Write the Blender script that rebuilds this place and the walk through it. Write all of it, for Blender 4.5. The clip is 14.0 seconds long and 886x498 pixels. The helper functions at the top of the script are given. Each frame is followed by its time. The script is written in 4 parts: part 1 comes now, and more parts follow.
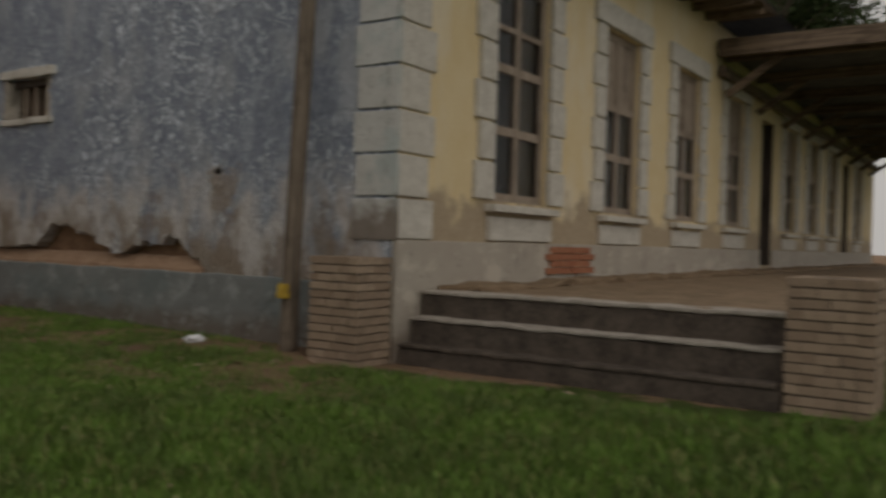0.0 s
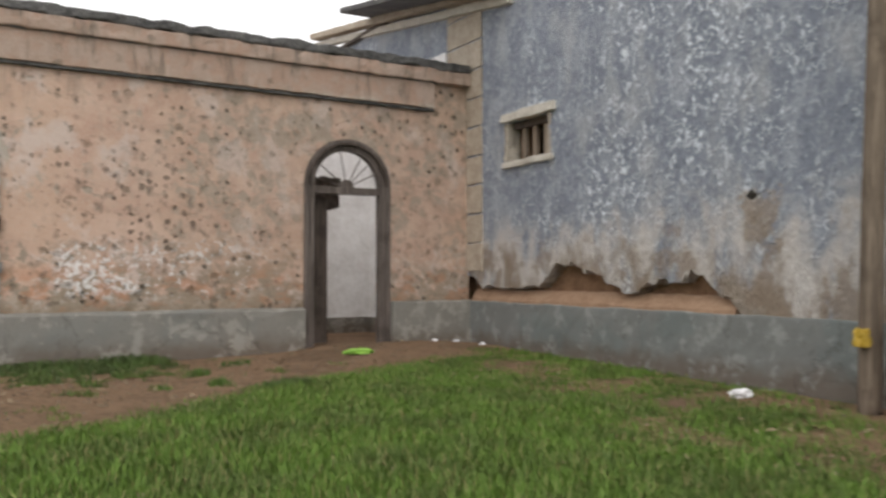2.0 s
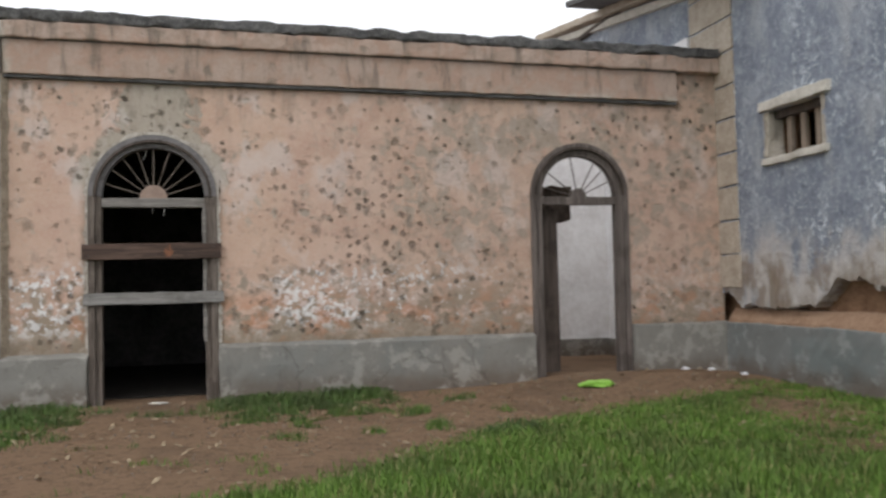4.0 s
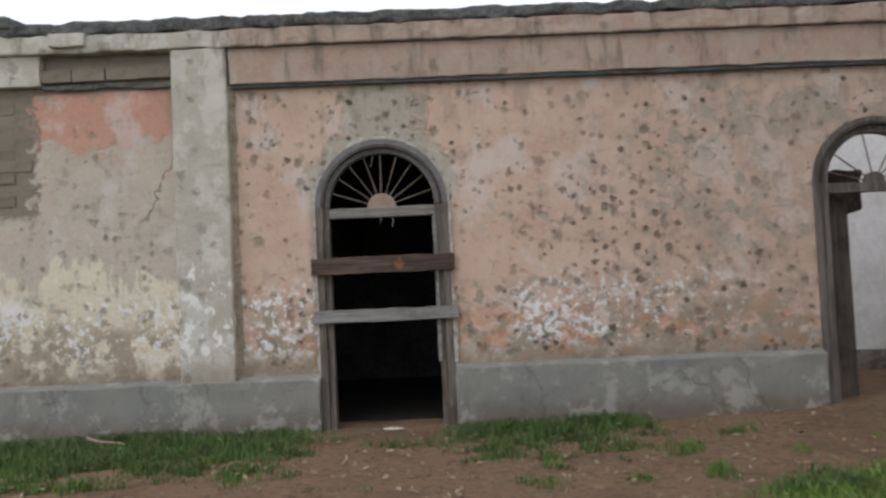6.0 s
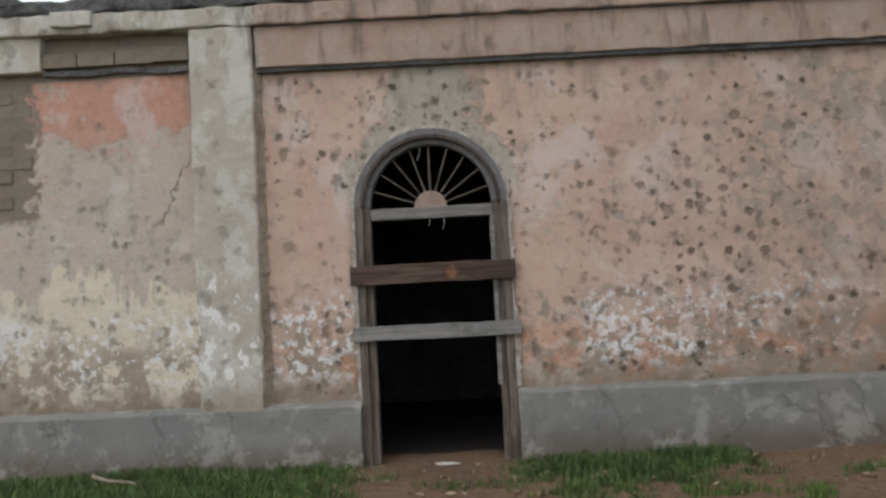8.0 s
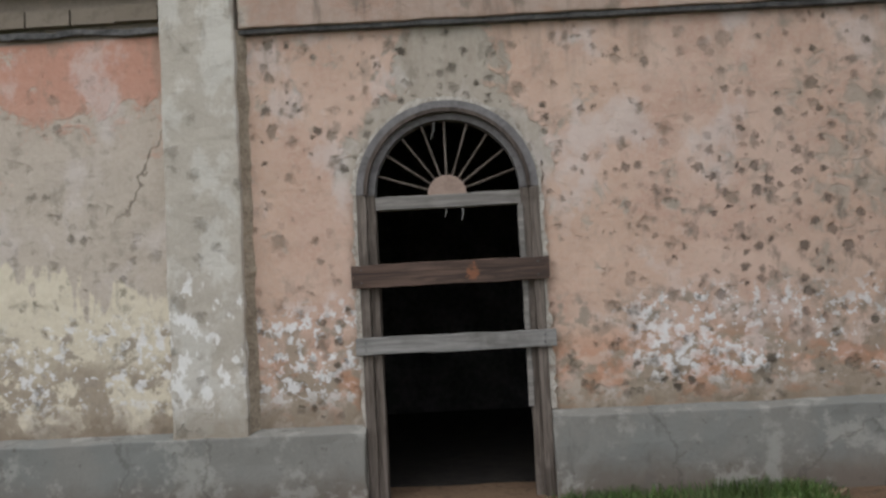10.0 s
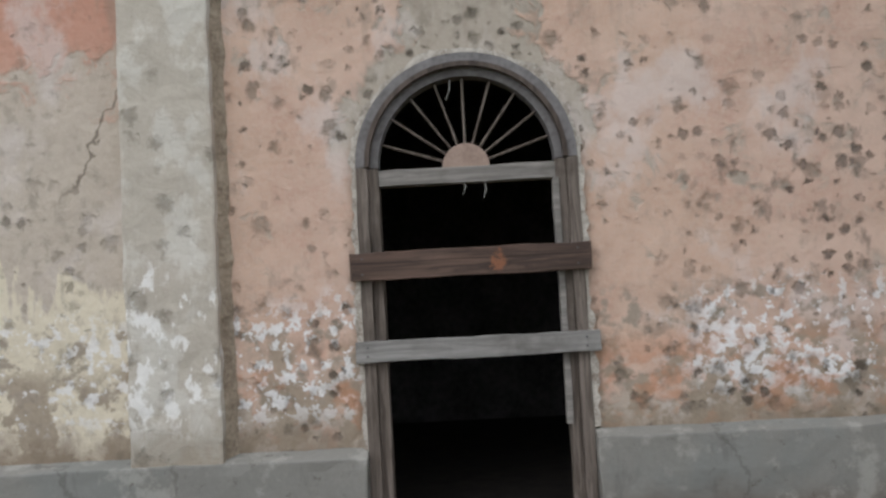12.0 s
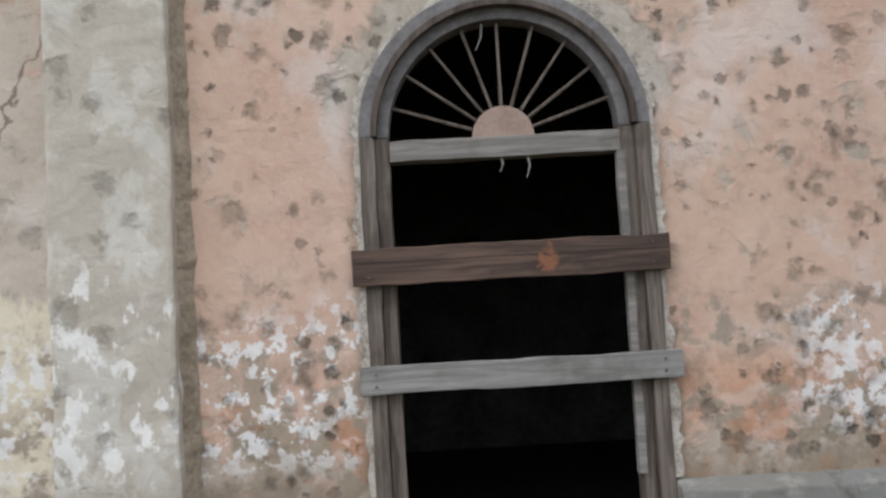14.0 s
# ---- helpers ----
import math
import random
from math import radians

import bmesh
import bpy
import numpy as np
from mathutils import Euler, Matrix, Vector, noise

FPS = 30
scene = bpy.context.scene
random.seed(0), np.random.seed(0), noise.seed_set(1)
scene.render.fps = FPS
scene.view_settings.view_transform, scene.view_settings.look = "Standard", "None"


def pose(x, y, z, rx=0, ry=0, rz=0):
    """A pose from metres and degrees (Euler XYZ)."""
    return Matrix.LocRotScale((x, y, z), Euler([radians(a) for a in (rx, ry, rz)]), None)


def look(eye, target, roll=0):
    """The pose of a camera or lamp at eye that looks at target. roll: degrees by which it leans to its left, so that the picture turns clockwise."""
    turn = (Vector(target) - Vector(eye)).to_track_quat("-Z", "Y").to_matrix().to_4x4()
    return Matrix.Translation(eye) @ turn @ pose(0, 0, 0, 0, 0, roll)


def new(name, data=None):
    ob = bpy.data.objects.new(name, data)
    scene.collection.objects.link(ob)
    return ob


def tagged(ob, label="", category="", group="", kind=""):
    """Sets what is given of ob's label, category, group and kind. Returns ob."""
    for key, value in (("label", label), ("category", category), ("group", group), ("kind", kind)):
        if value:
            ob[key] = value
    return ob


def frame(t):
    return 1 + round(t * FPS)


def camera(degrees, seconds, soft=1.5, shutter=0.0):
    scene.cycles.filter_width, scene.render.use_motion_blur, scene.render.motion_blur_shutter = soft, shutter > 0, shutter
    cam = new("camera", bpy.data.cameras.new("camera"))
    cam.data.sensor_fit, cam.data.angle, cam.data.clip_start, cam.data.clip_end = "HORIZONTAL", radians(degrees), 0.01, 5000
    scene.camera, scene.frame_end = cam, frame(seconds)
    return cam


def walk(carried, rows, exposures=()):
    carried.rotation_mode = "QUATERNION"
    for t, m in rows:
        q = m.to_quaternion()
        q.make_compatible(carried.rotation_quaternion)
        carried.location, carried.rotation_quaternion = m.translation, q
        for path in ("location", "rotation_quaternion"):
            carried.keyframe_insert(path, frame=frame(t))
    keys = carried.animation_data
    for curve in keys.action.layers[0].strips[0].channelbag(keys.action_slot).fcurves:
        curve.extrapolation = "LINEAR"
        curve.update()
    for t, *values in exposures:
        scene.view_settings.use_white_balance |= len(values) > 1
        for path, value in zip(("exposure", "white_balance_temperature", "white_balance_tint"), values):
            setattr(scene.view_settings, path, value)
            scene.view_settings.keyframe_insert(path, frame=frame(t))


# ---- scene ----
cam = camera(54.0, 14.0, soft=2.6, shutter=0.5)
EXPO = [(0, -1.5, 7200, 11), (0.5, -0.45, 7100, 12), (1.0, -0.1, 7000, 12), (1.5, -0.08, 6800, 11), (2.5, -0.05, 6900, 11), (5.0, -0.2, 6250, 10), (8.0, -0.35, 6300, 10), (10.5, -0.22, 6250, 10), (11.5, -0.15, 6200, 10), (13.0, 0.05, 6200, 10), (14, 0.1, 6150, 10)]
PATH = [
    (0, (0.212, -12.221, 1.048), (1.882, -11.12, 1.03), 1.6),
    (0.5, (0.273, -11.747, 1.071), (1.764, -10.414, 1.054), 1.2),
    (1, (0.277, -11.264, 1.075), (1.593, -9.758, 1.082), 0.8),
    (1.5, (0.299, -10.966, 1.058), (1.429, -9.316, 1.091), 0.2),
    (2, (0.356, -10.662, 1.029), (1.319, -8.91, 1.083), -0.1),
    (2.5, (0.437, -10.345, 1.025), (1.264, -8.525, 1.1), -0.7),
    (5, (1.028, -9.05, 1.278), (1.199, -7.059, 1.354), -1.8),
    (5.5, (0.975, -8.744, 1.302), (0.993, -6.745, 1.385), -2.3),
    (6, (0.833, -8.454, 1.313), (0.774, -6.457, 1.405), -2.6),
    (6.5, (0.688, -8.183, 1.313), (0.614, -6.187, 1.413), -2.7),
    (7, (0.579, -7.909, 1.304), (0.504, -5.914, 1.414), -2.7),
    (7.5, (0.492, -7.631, 1.293), (0.413, -5.636, 1.413), -2.8),
    (8, (0.422, -7.328, 1.297), (0.331, -5.334, 1.427), -2.9),
    (10.5, (0.185, -5.875, 1.404), (0.096, -3.88, 1.514), -3.0),
    (11, (0.138, -5.607, 1.402), (0.054, -3.611, 1.509), -2.9),
    (11.5, (0.064, -5.329, 1.393), (-0.007, -3.333, 1.5), -3.0),
    (12, (-0.03, -5.054, 1.384), (-0.082, -3.057, 1.494), -3.1),
    (12.5, (-0.126, -4.76, 1.384), (-0.161, -2.764, 1.496), -3.2),
    (13, (-0.194, -4.459, 1.392), (-0.228, -2.463, 1.505), -3.3),
    (13.5, (-0.26, -4.159, 1.392), (-0.282, -2.163, 1.513), -3.3),
    (14, (-0.326, -3.845, 1.393), (-0.313, -1.85, 1.525), -3.3),
]
walk(cam, [(t, look(eye, target, roll)) for t, eye, target, roll in PATH], EXPO)

# ---- world and light: overcast sky ----
world = bpy.data.worlds.new("sky")
scene.world = world
world.use_nodes = True
wt = world.node_tree
sky = wt.nodes.new("ShaderNodeTexSky")
sky.sky_type, sky.sun_disc = "NISHITA", False
sky.sun_elevation, sky.sun_rotation = radians(50), radians(215)
sky.air_density, sky.dust_density = 1.0, 5.0
hs = wt.nodes.new("ShaderNodeHueSaturation")
hs.inputs["Saturation"].default_value = 0.18
wt.links.new(sky.outputs[0], hs.inputs["Color"])
cloud = wt.nodes.new("ShaderNodeMix")
cloud.data_type = "RGBA"
cloud.inputs[0].default_value = 0.75
cloud.inputs[7].default_value = (10.6, 10.8, 11.2, 1)
wt.links.new(hs.outputs[0], cloud.inputs[6])
wt.links.new(cloud.outputs[2], wt.nodes["Background"].inputs["Color"])
wt.nodes["Background"].inputs["Strength"].default_value = 0.15
sun = new("sun", bpy.data.lights.new("sun", "SUN"))
sun.data.energy, sun.data.angle, sun.data.color = 0.45, radians(40), (1.0, 0.96, 0.9)
sun.matrix_world = look((-8, -12, 18), (0, 0, 0))


# ---- material helpers ----
class Mat:
    """A small wrapper that writes node graphs."""

    def __init__(self, name, rough=0.9, spec=0.25):
        self.m = bpy.data.materials.new(name)
        self.m.use_nodes = True
        self.t = self.m.node_tree
        self.b = self.t.nodes["Principled BSDF"]
        self.b.inputs["Roughness"].default_value = rough
        self.b.inputs["Specular IOR Level"].default_value = spec
        self.co = self.t.nodes.new("ShaderNodeTexCoord").outputs["Object"]
        self.xyz = None

    def put(self, socket, value):
        if isinstance(value, bpy.types.NodeSocket):
            self.t.links.new(value, socket)
        elif isinstance(value, tuple) and len(value) == 3 and socket.type == "RGBA":
            socket.default_value = (*value, 1)
        else:
            socket.default_value = value

    def axis(self, n):
        if self.xyz is None:
            self.xyz = self.t.nodes.new("ShaderNodeSeparateXYZ")
            self.put(self.xyz.inputs[0], self.co)
        return self.xyz.outputs[n]

    def stretch(self, sx, sy, sz, off=0.0):
        n = self.t.nodes.new("ShaderNodeMapping")
        self.put(n.inputs["Vector"], self.co)
        n.inputs["Scale"].default_value = (sx, sy, sz)
        n.inputs["Location"].default_value = (off, off, off)
        return n.outputs[0]

    def noise(self, scale, detail=6, rough=0.6, vec=None, warp=0.0):
        n = self.t.nodes.new("ShaderNodeTexNoise")
        self.put(n.inputs["Vector"], vec or self.co)
        n.inputs["Scale"].default_value, n.inputs["Detail"].default_value = scale, detail
        n.inputs["Roughness"].default_value, n.inputs["Distortion"].default_value = rough, warp
        return n.outputs["Fac"]

    def cells(self, scale, vec=None, rand=1.0):
        n = self.t.nodes.new("ShaderNodeTexVoronoi")
        self.put(n.inputs["Vector"], vec or self.co)
        n.inputs["Scale"].default_value, n.inputs["Randomness"].default_value = scale, rand
        return n.outputs["Distance"], n.outputs["Color"]

    def step(self, v, a, b):
        n = self.t.nodes.new("ShaderNodeMapRange")
        n.interpolation_type = "SMOOTHSTEP"
        self.put(n.inputs[0], v)
        n.inputs[1].default_value, n.inputs[2].default_value = min(a, b), max(a, b)
        n.inputs[3].default_value, n.inputs[4].default_value = (0, 1) if b > a else (1, 0)
        return n.outputs[0]

    def calc(self, op, a, b=0.0):
        n = self.t.nodes.new("ShaderNodeMath")
        n.operation = op
        self.put(n.inputs[0], a), self.put(n.inputs[1], b)
        return n.outputs[0]

    def mul(self, *v):
        out = v[0]
        for w in v[1:]:
            out = self.calc("MULTIPLY", out, w)
        return out

    def mix(self, fac, a, b, mode="MIX"):
        n = self.t.nodes.new("ShaderNodeMix")
        n.data_type, n.blend_type = "RGBA", mode
        self.put(n.inputs[0], fac), self.put(n.inputs[6], a), self.put(n.inputs[7], b)
        return n.outputs[2]

    def attr(self, name):
        n = self.t.nodes.new("ShaderNodeAttribute")
        n.attribute_name = name
        return n.outputs["Fac"]

    def chance(self):
        return self.t.nodes.new("ShaderNodeObjectInfo").outputs["Random"]

    def island(self):
        return self.t.nodes.new("ShaderNodeNewGeometry").outputs["Random Per Island"]

    def done(self, color, height=None, strength=0.5, dist=0.02):
        self.put(self.b.inputs["Base Color"], color)
        if height is not None:
            n = self.t.nodes.new("ShaderNodeBump")
            n.inputs["Strength"].default_value, n.inputs["Distance"].default_value = strength, dist
            self.put(n.inputs["Height"], height)
            self.put(self.b.inputs["Normal"], n.outputs[0])
        return self.m


def pitted(k, color, amount, scale, seed, tone=(0.12, 0.10, 0.075), soft=0.14):
    """Scattered pock marks where old plaster has been knocked away; gives colour and depth."""
    wob = k.t.nodes.new("ShaderNodeVectorMath")
    wob.operation = "ADD"
    jit = k.t.nodes.new("ShaderNodeTexNoise")
    k.put(jit.inputs["Vector"], k.co)
    jit.inputs["Scale"].default_value, jit.inputs["Detail"].default_value = scale * 2.2, 4
    push = k.t.nodes.new("ShaderNodeVectorMath")
    push.operation = "SCALE"
    k.put(push.inputs[0], jit.outputs["Color"])
    push.inputs["Scale"].default_value = 0.6 / scale
    k.put(wob.inputs[0], k.stretch(1, 1, 1, seed)), k.put(wob.inputs[1], push.outputs[0])
    d, c = k.cells(scale, wob.outputs[0])
    sep = k.t.nodes.new("ShaderNodeSeparateColor")
    k.put(sep.inputs[0], c)
    size = k.calc("MULTIPLY", k.calc("POWER", sep.outputs[0], 1.35), 0.42)
    ragged = k.calc("MULTIPLY", k.calc("SUBTRACT", k.noise(scale * 4.5, 6, 0.7, k.stretch(1, 1, 1, seed + 3)), 0.5), 0.75)
    hole = k.step(k.calc("SUBTRACT", k.calc("ADD", d, ragged), size), 0.06, -soft)
    hole = k.mul(hole, amount, k.calc("ADD", 0.45, k.mul(sep.outputs[1], 0.55)))
    return k.mix(hole, color, tone), hole


def plaster_pink():
    k = Mat("plaster_pink")
    x, z = k.axis(0), k.axis(2)
    fine, mid, big = k.noise(26, 8, 0.7), k.noise(5.5, 7, 0.65, warp=0.6), k.noise(1.3, 5, 0.6)
    render_ = k.mix(fine, (0.33, 0.285, 0.235), (0.49, 0.435, 0.365))
    # west bay render made paler to paint in stronger light on that side
    render_ = k.mix(k.step(x, -1.98, -2.02), render_, k.mix(fine, (0.40, 0.355, 0.295), (0.55, 0.50, 0.425)))
    pink = k.mix(k.step(k.noise(2.4, 6, 0.65), 0.35, 0.65), (0.50, 0.325, 0.25), (0.62, 0.455, 0.37))
    pink = k.mix(k.mul(k.step(k.noise(0.8, 5, 0.6, k.stretch(1, 1, 1, 101)), 0.45, 0.62), 0.5), pink, (0.56, 0.395, 0.29))
    pink = k.mix(k.step(fine, 0.35, 0.75), pink, (0.55, 0.41, 0.33))
    red = k.mix(fine, (0.47, 0.22, 0.155), (0.55, 0.34, 0.26))
    left = k.step(x, -1.98, -2.02)
    high = k.step(z, 2.3, 3.2)
    pink = k.mix(k.mul(left, high), pink, red)
    # bare grey render where the paint has worn off, more of it to the west and at the foot
    zone = k.calc("ADD", k.mul(k.step(z, 1.1, 0.5), 0.16), k.mul(left, k.step(z, 3.15, 2.5), 0.20))
    zone = k.calc("ADD", zone, k.mul(k.step(x, 1.6, 3.2), k.step(z, 1.0, 1.8), 0.06))
    bare = k.step(k.calc("ADD", k.calc("ADD", k.mul(mid, 0.55), k.mul(big, 0.45)), zone), 0.545, 0.63)
    crown = k.mul(k.step(k.calc("ADD", k.calc("ABSOLUTE", k.calc("SUBTRACT", x, 0.06)), k.mul(mid, 1.0)), 0.92, 0.82), k.step(z, 2.6, 2.8))
    # cement ring round the head of the first doorway
    rz = k.calc("SUBTRACT", z, 2.16)
    ring = k.calc("ADD", k.calc("SQRT", k.calc("ADD", k.mul(x, x), k.mul(rz, rz))), k.mul(k.calc("SUBTRACT", mid, 0.5), 0.5))
    crown = k.calc("MAXIMUM", crown, k.mul(k.step(ring, 0.84, 0.77), k.step(z, 2.15, 2.35)))
    bare = k.calc("MAXIMUM", k.mul(bare, 0.85), crown)
    col = k.mix(bare, pink, render_)
    pale = k.mul(k.step(k.noise(2.2, 6, 0.6, k.stretch(1, 1, 0.7, 9)), 0.53, 0.65), 0.5)
    col = k.mix(pale, col, (0.63, 0.57, 0.54))
    # yellow undercoat low on the west bay, lifted for the brighter light there
    yel = k.mul(left, k.step(k.calc("ADD", z, k.mul(k.noise(2.4, 6, 0.6, k.stretch(1.5, 1, 0.5, 3)), 2.2)), 2.78, 2.68), k.step(k.calc("ADD", z, k.mul(mid, 0.9)), 0.9, 1.25))
    col = k.mix(yel, col, k.mix(fine, (0.58, 0.51, 0.385), (0.70, 0.635, 0.51)))
    ck = k.calc("ADD", k.calc("ADD", k.calc("SUBTRACT", x, -2.12), k.mul(k.calc("SUBTRACT", 2.55, z), 0.45)), k.mul(k.calc("SUBTRACT", k.noise(4, 4, 0.5, k.stretch(1, 1, 1, 131)), 0.5), 0.4))
    crack = k.mul(k.step(k.calc("ABSOLUTE", ck), 0.014, 0.003), k.step(z, 2.0, 2.2), k.step(z, 2.95, 2.6), left)
    col = k.mix(k.mul(crack, 0.75), col, (0.13, 0.105, 0.08))
    # plaster fallen away in the upper west corner
    west = k.calc("ADD", x, k.mul(k.calc("SUBTRACT", mid, 0.5), 0.7))
    gone = k.calc("MAXIMUM", k.mul(k.step(west, -3.38, -3.46), k.step(k.calc("ADD", z, k.mul(mid, 0.5)), 2.35, 2.5)), k.mul(k.step(x, -1.98, -2.02), k.step(z, 3.40, 3.43)))
    col = k.mix(gone, col, k.mix(fine, (0.17, 0.14, 0.11), (0.28, 0.235, 0.19)))
    # flaking limewash in a band above the plinth
    band = k.mul(k.step(z, 0.62, 0.85), k.step(k.calc("ADD", z, k.mul(k.noise(1.7, 3), 0.7)), 1.86, 1.6), k.calc("ADD", 0.2, k.mul(k.step(x, 3.9, 2.8), 0.8)))
    fl = k.noise(14, 8, 0.62, k.stretch(1, 1, 1.0, 21), warp=0.2)
    cl = k.calc("ADD", fl, k.calc("MULTIPLY", k.calc("SUBTRACT", k.noise(1.7, 4, 0.55, k.stretch(1, 1, 1, 31)), 0.5), 0.55))
    low = k.mul(k.step(k.calc("ADD", z, k.mul(k.noise(1.9, 5, 0.6, k.stretch(1, 1, 1, 111)), 1.0)), 1.75, 1.45), k.step(k.noise(4.2, 7, 0.65, k.stretch(1, 1, 1, 121)), 0.46, 0.52))
    col = k.mix(k.mul(low, 0.9), col, k.mix(fine, (0.24, 0.19, 0.14), (0.40, 0.335, 0.26)))
    flake = k.mul(band, k.step(cl, 0.515, 0.56), k.calc("SUBTRACT", 0.95, k.mul(left, 0.15)), k.calc("MAXIMUM", k.step(x, 0.1, -0.1), k.step(k.calc("ADD", x, k.mul(k.calc("SUBTRACT", mid, 0.5), 1.2)), 1.0, 1.5)))
    col = k.mix(flake, col, k.mix(fine, (0.62, 0.60, 0.585), (0.84, 0.835, 0.835)))
    dull = k.mul(band, k.step(k.noise(7, 6, 0.6, k.stretch(1, 1, 1, 41)), 0.52, 0.62), k.calc("SUBTRACT", 1.0, flake))
    col = k.mix(k.mul(dull, 0.9), col, k.mix(fine, (0.24, 0.20, 0.155), (0.40, 0.34, 0.28)))
    org = k.mul(k.step(z, 0.55, 0.65), k.step(z, 1.25, 0.9), k.step(k.noise(3.4, 6, 0.6, k.stretch(1, 1, 1.5, 51)), 0.49, 0.60), k.step(x, -2.1, -1.9))
    col = k.mix(k.mul(org, 0.6), col, (0.50, 0.235, 0.13))
    rim = k.mul(k.step(k.calc("ADD", k.calc("ABSOLUTE", x), k.mul(mid, 0.22)), 0.86, 0.74), k.step(z, 2.5, 2.1))
    col = k.mix(k.mul(rim, 0.55), col, (0.24, 0.185, 0.14))
    # mottled brown painting in the dimmer light towards the east corner
    east_shade = k.mul(k.step(k.calc("ADD", x, k.mul(k.calc("SUBTRACT", big, 0.5), 2.0)), 1.2, 3.6), k.calc("ADD", 0.35, k.mul(k.step(mid, 0.4, 0.62), 0.65)))
    col = k.mix(k.mul(east_shade, 0.42), col, (0.28, 0.205, 0.155))
    # damp, dirty foot and streaks under the cornice
    col = k.mix(k.mul(k.step(k.calc("ADD", z, k.mul(mid, 0.5)), 1.05, 0.75), 0.75), col, (0.20, 0.155, 0.11))
    streak = k.mul(k.step(k.noise(3.0, 5, 0.6, k.stretch(1.6, 1, 0.25, 5)), 0.52, 0.66), k.step(z, 2.4, 3.4))
    col = k.mix(k.mul(streak, 0.55), col, (0.29, 0.235, 0.185))
    more = k.step(k.noise(0.9, 3, 0.5, k.stretch(1, 1, 1, 61)), 0.35, 0.62)
    smudge = k.step(k.noise(7.5, 5, 0.6, k.stretch(1, 1, 0.8, 71), warp=0.2), 0.56, 0.70)
    col = k.mix(k.mul(smudge, k.calc("ADD", 0.15, k.mul(more, 0.35))), col, (0.22, 0.195, 0.155))
    line = k.mul(k.step(k.noise(7, 6, 0.7, k.stretch(0.28, 1, 2.6, 81)), 0.62, 0.68), k.step(x, 0.9, 1.8))
    col = k.mix(k.mul(line, 0.5), col, (0.23, 0.18, 0.14))
    east = k.calc("SUBTRACT", 1.0, k.mul(left, 0.45))
    col, h1 = pitted(k, col, k.mul(k.calc("ADD", 0.6, k.mul(more, 0.4)), east), 6.8, 0.3, (0.165, 0.14, 0.105), 0.28)
    col, h2 = pitted(k, col, k.mul(k.calc("ADD", 0.35, k.mul(more, 0.65)), east), 11.0, 4.7, (0.11, 0.09, 0.07), 0.2)
    dx, dz = k.calc("SUBTRACT", x, 2.3), k.calc("SUBTRACT", z, 1.8)
    far = k.calc("ADD", k.mul(dx, dx, 0.8), k.mul(dz, dz, 1.6))
    shot = k.step(k.calc("ADD", far, k.mul(k.noise(2.5, 4), 1.0)), 1.55, 0.9)
    col, h3 = pitted(k, col, shot, 10.0, 7.9, (0.065, 0.054, 0.045), 0.16)
    smut = k.mul(shot, k.step(k.noise(6, 5, 0.6, k.stretch(1, 1, 0.7, 91)), 0.55, 0.66))
    col = k.mix(k.mul(smut, 0.6), col, (0.13, 0.105, 0.085))
    height = k.calc("ADD", k.mul(fine, 0.25), k.mul(mid, 0.6))
    height = k.calc("ADD", height, k.mul(k.noise(1.9, 3), 1.6))
    height = k.calc("SUBTRACT", height, k.calc("ADD", k.mul(h1, 0.9), k.mul(bare, 0.3)))
    height = k.calc("SUBTRACT", height, k.calc("ADD", k.mul(h2, 0.5), k.mul(h3, 0.8)))
    return k.done(k.mix(0.06, col, fine, "OVERLAY"), height, 0.75, 0.035)


def plaster_trim():
    k = Mat("plaster_trim")
    x, z = k.axis(0), k.axis(2)
    fine, mid = k.noise(24, 8, 0.7), k.noise(4.5, 7, 0.65, warp=0.6)
    grey = k.mix(fine, (0.38, 0.34, 0.285), (0.53, 0.485, 0.415))
    pink = k.mix(fine, (0.42, 0.29, 0.22), (0.54, 0.40, 0.32))
    right = k.step(x, -1.5, -1.3)
    col = k.mix(k.mul(right, k.step(mid, 0.55, 0.47)), grey, pink)
    col = k.mix(k.mul(k.step(k.noise(3.2, 6, 0.65, k.stretch(1, 1, 0.7, 7)), 0.47, 0.56), 0.75), col, (0.58, 0.555, 0.50))
    top = k.mul(right, k.step(z, 3.25, 3.4))
    col = k.mix(k.mul(top, 0.75), col, k.mix(fine, (0.30, 0.20, 0.155), (0.46, 0.32, 0.255)))
    fl = k.mul(k.step(k.calc("ADD", k.noise(9, 8, 0.65, k.stretch(1, 1, 0.6, 3)), k.mul(k.step(x, -1.62, -1.9), 0.05)), 0.55, 0.60), k.step(k.calc("ADD", z, mid), 2.25, 1.95), k.step(z, 0.6, 0.85))
    col = k.mix(k.mul(fl, 0.9), col, (0.76, 0.745, 0.715))
    col = k.mix(k.mul(k.step(k.calc("ADD", z, k.mul(mid, 0.6)), 1.15, 0.85), 0.6), col, (0.27, 0.225, 0.17))
    col = k.mix(k.mul(k.step(k.noise(2.5, 6, 0.6, k.stretch(2.2, 1, 0.5, 13)), 0.52, 0.66), k.step(z, 3.2, 3.5), 0.7), col, (0.17, 0.14, 0.115))
    col, h = pitted(k, col, 0.6, 6.0, 2.2, (0.20, 0.175, 0.14), 0.2)
    return k.done(col, k.calc("ADD", k.mul(fine, 0.3), k.calc("SUBTRACT", mid, k.mul(h, 0.6))), 0.7, 0.03)


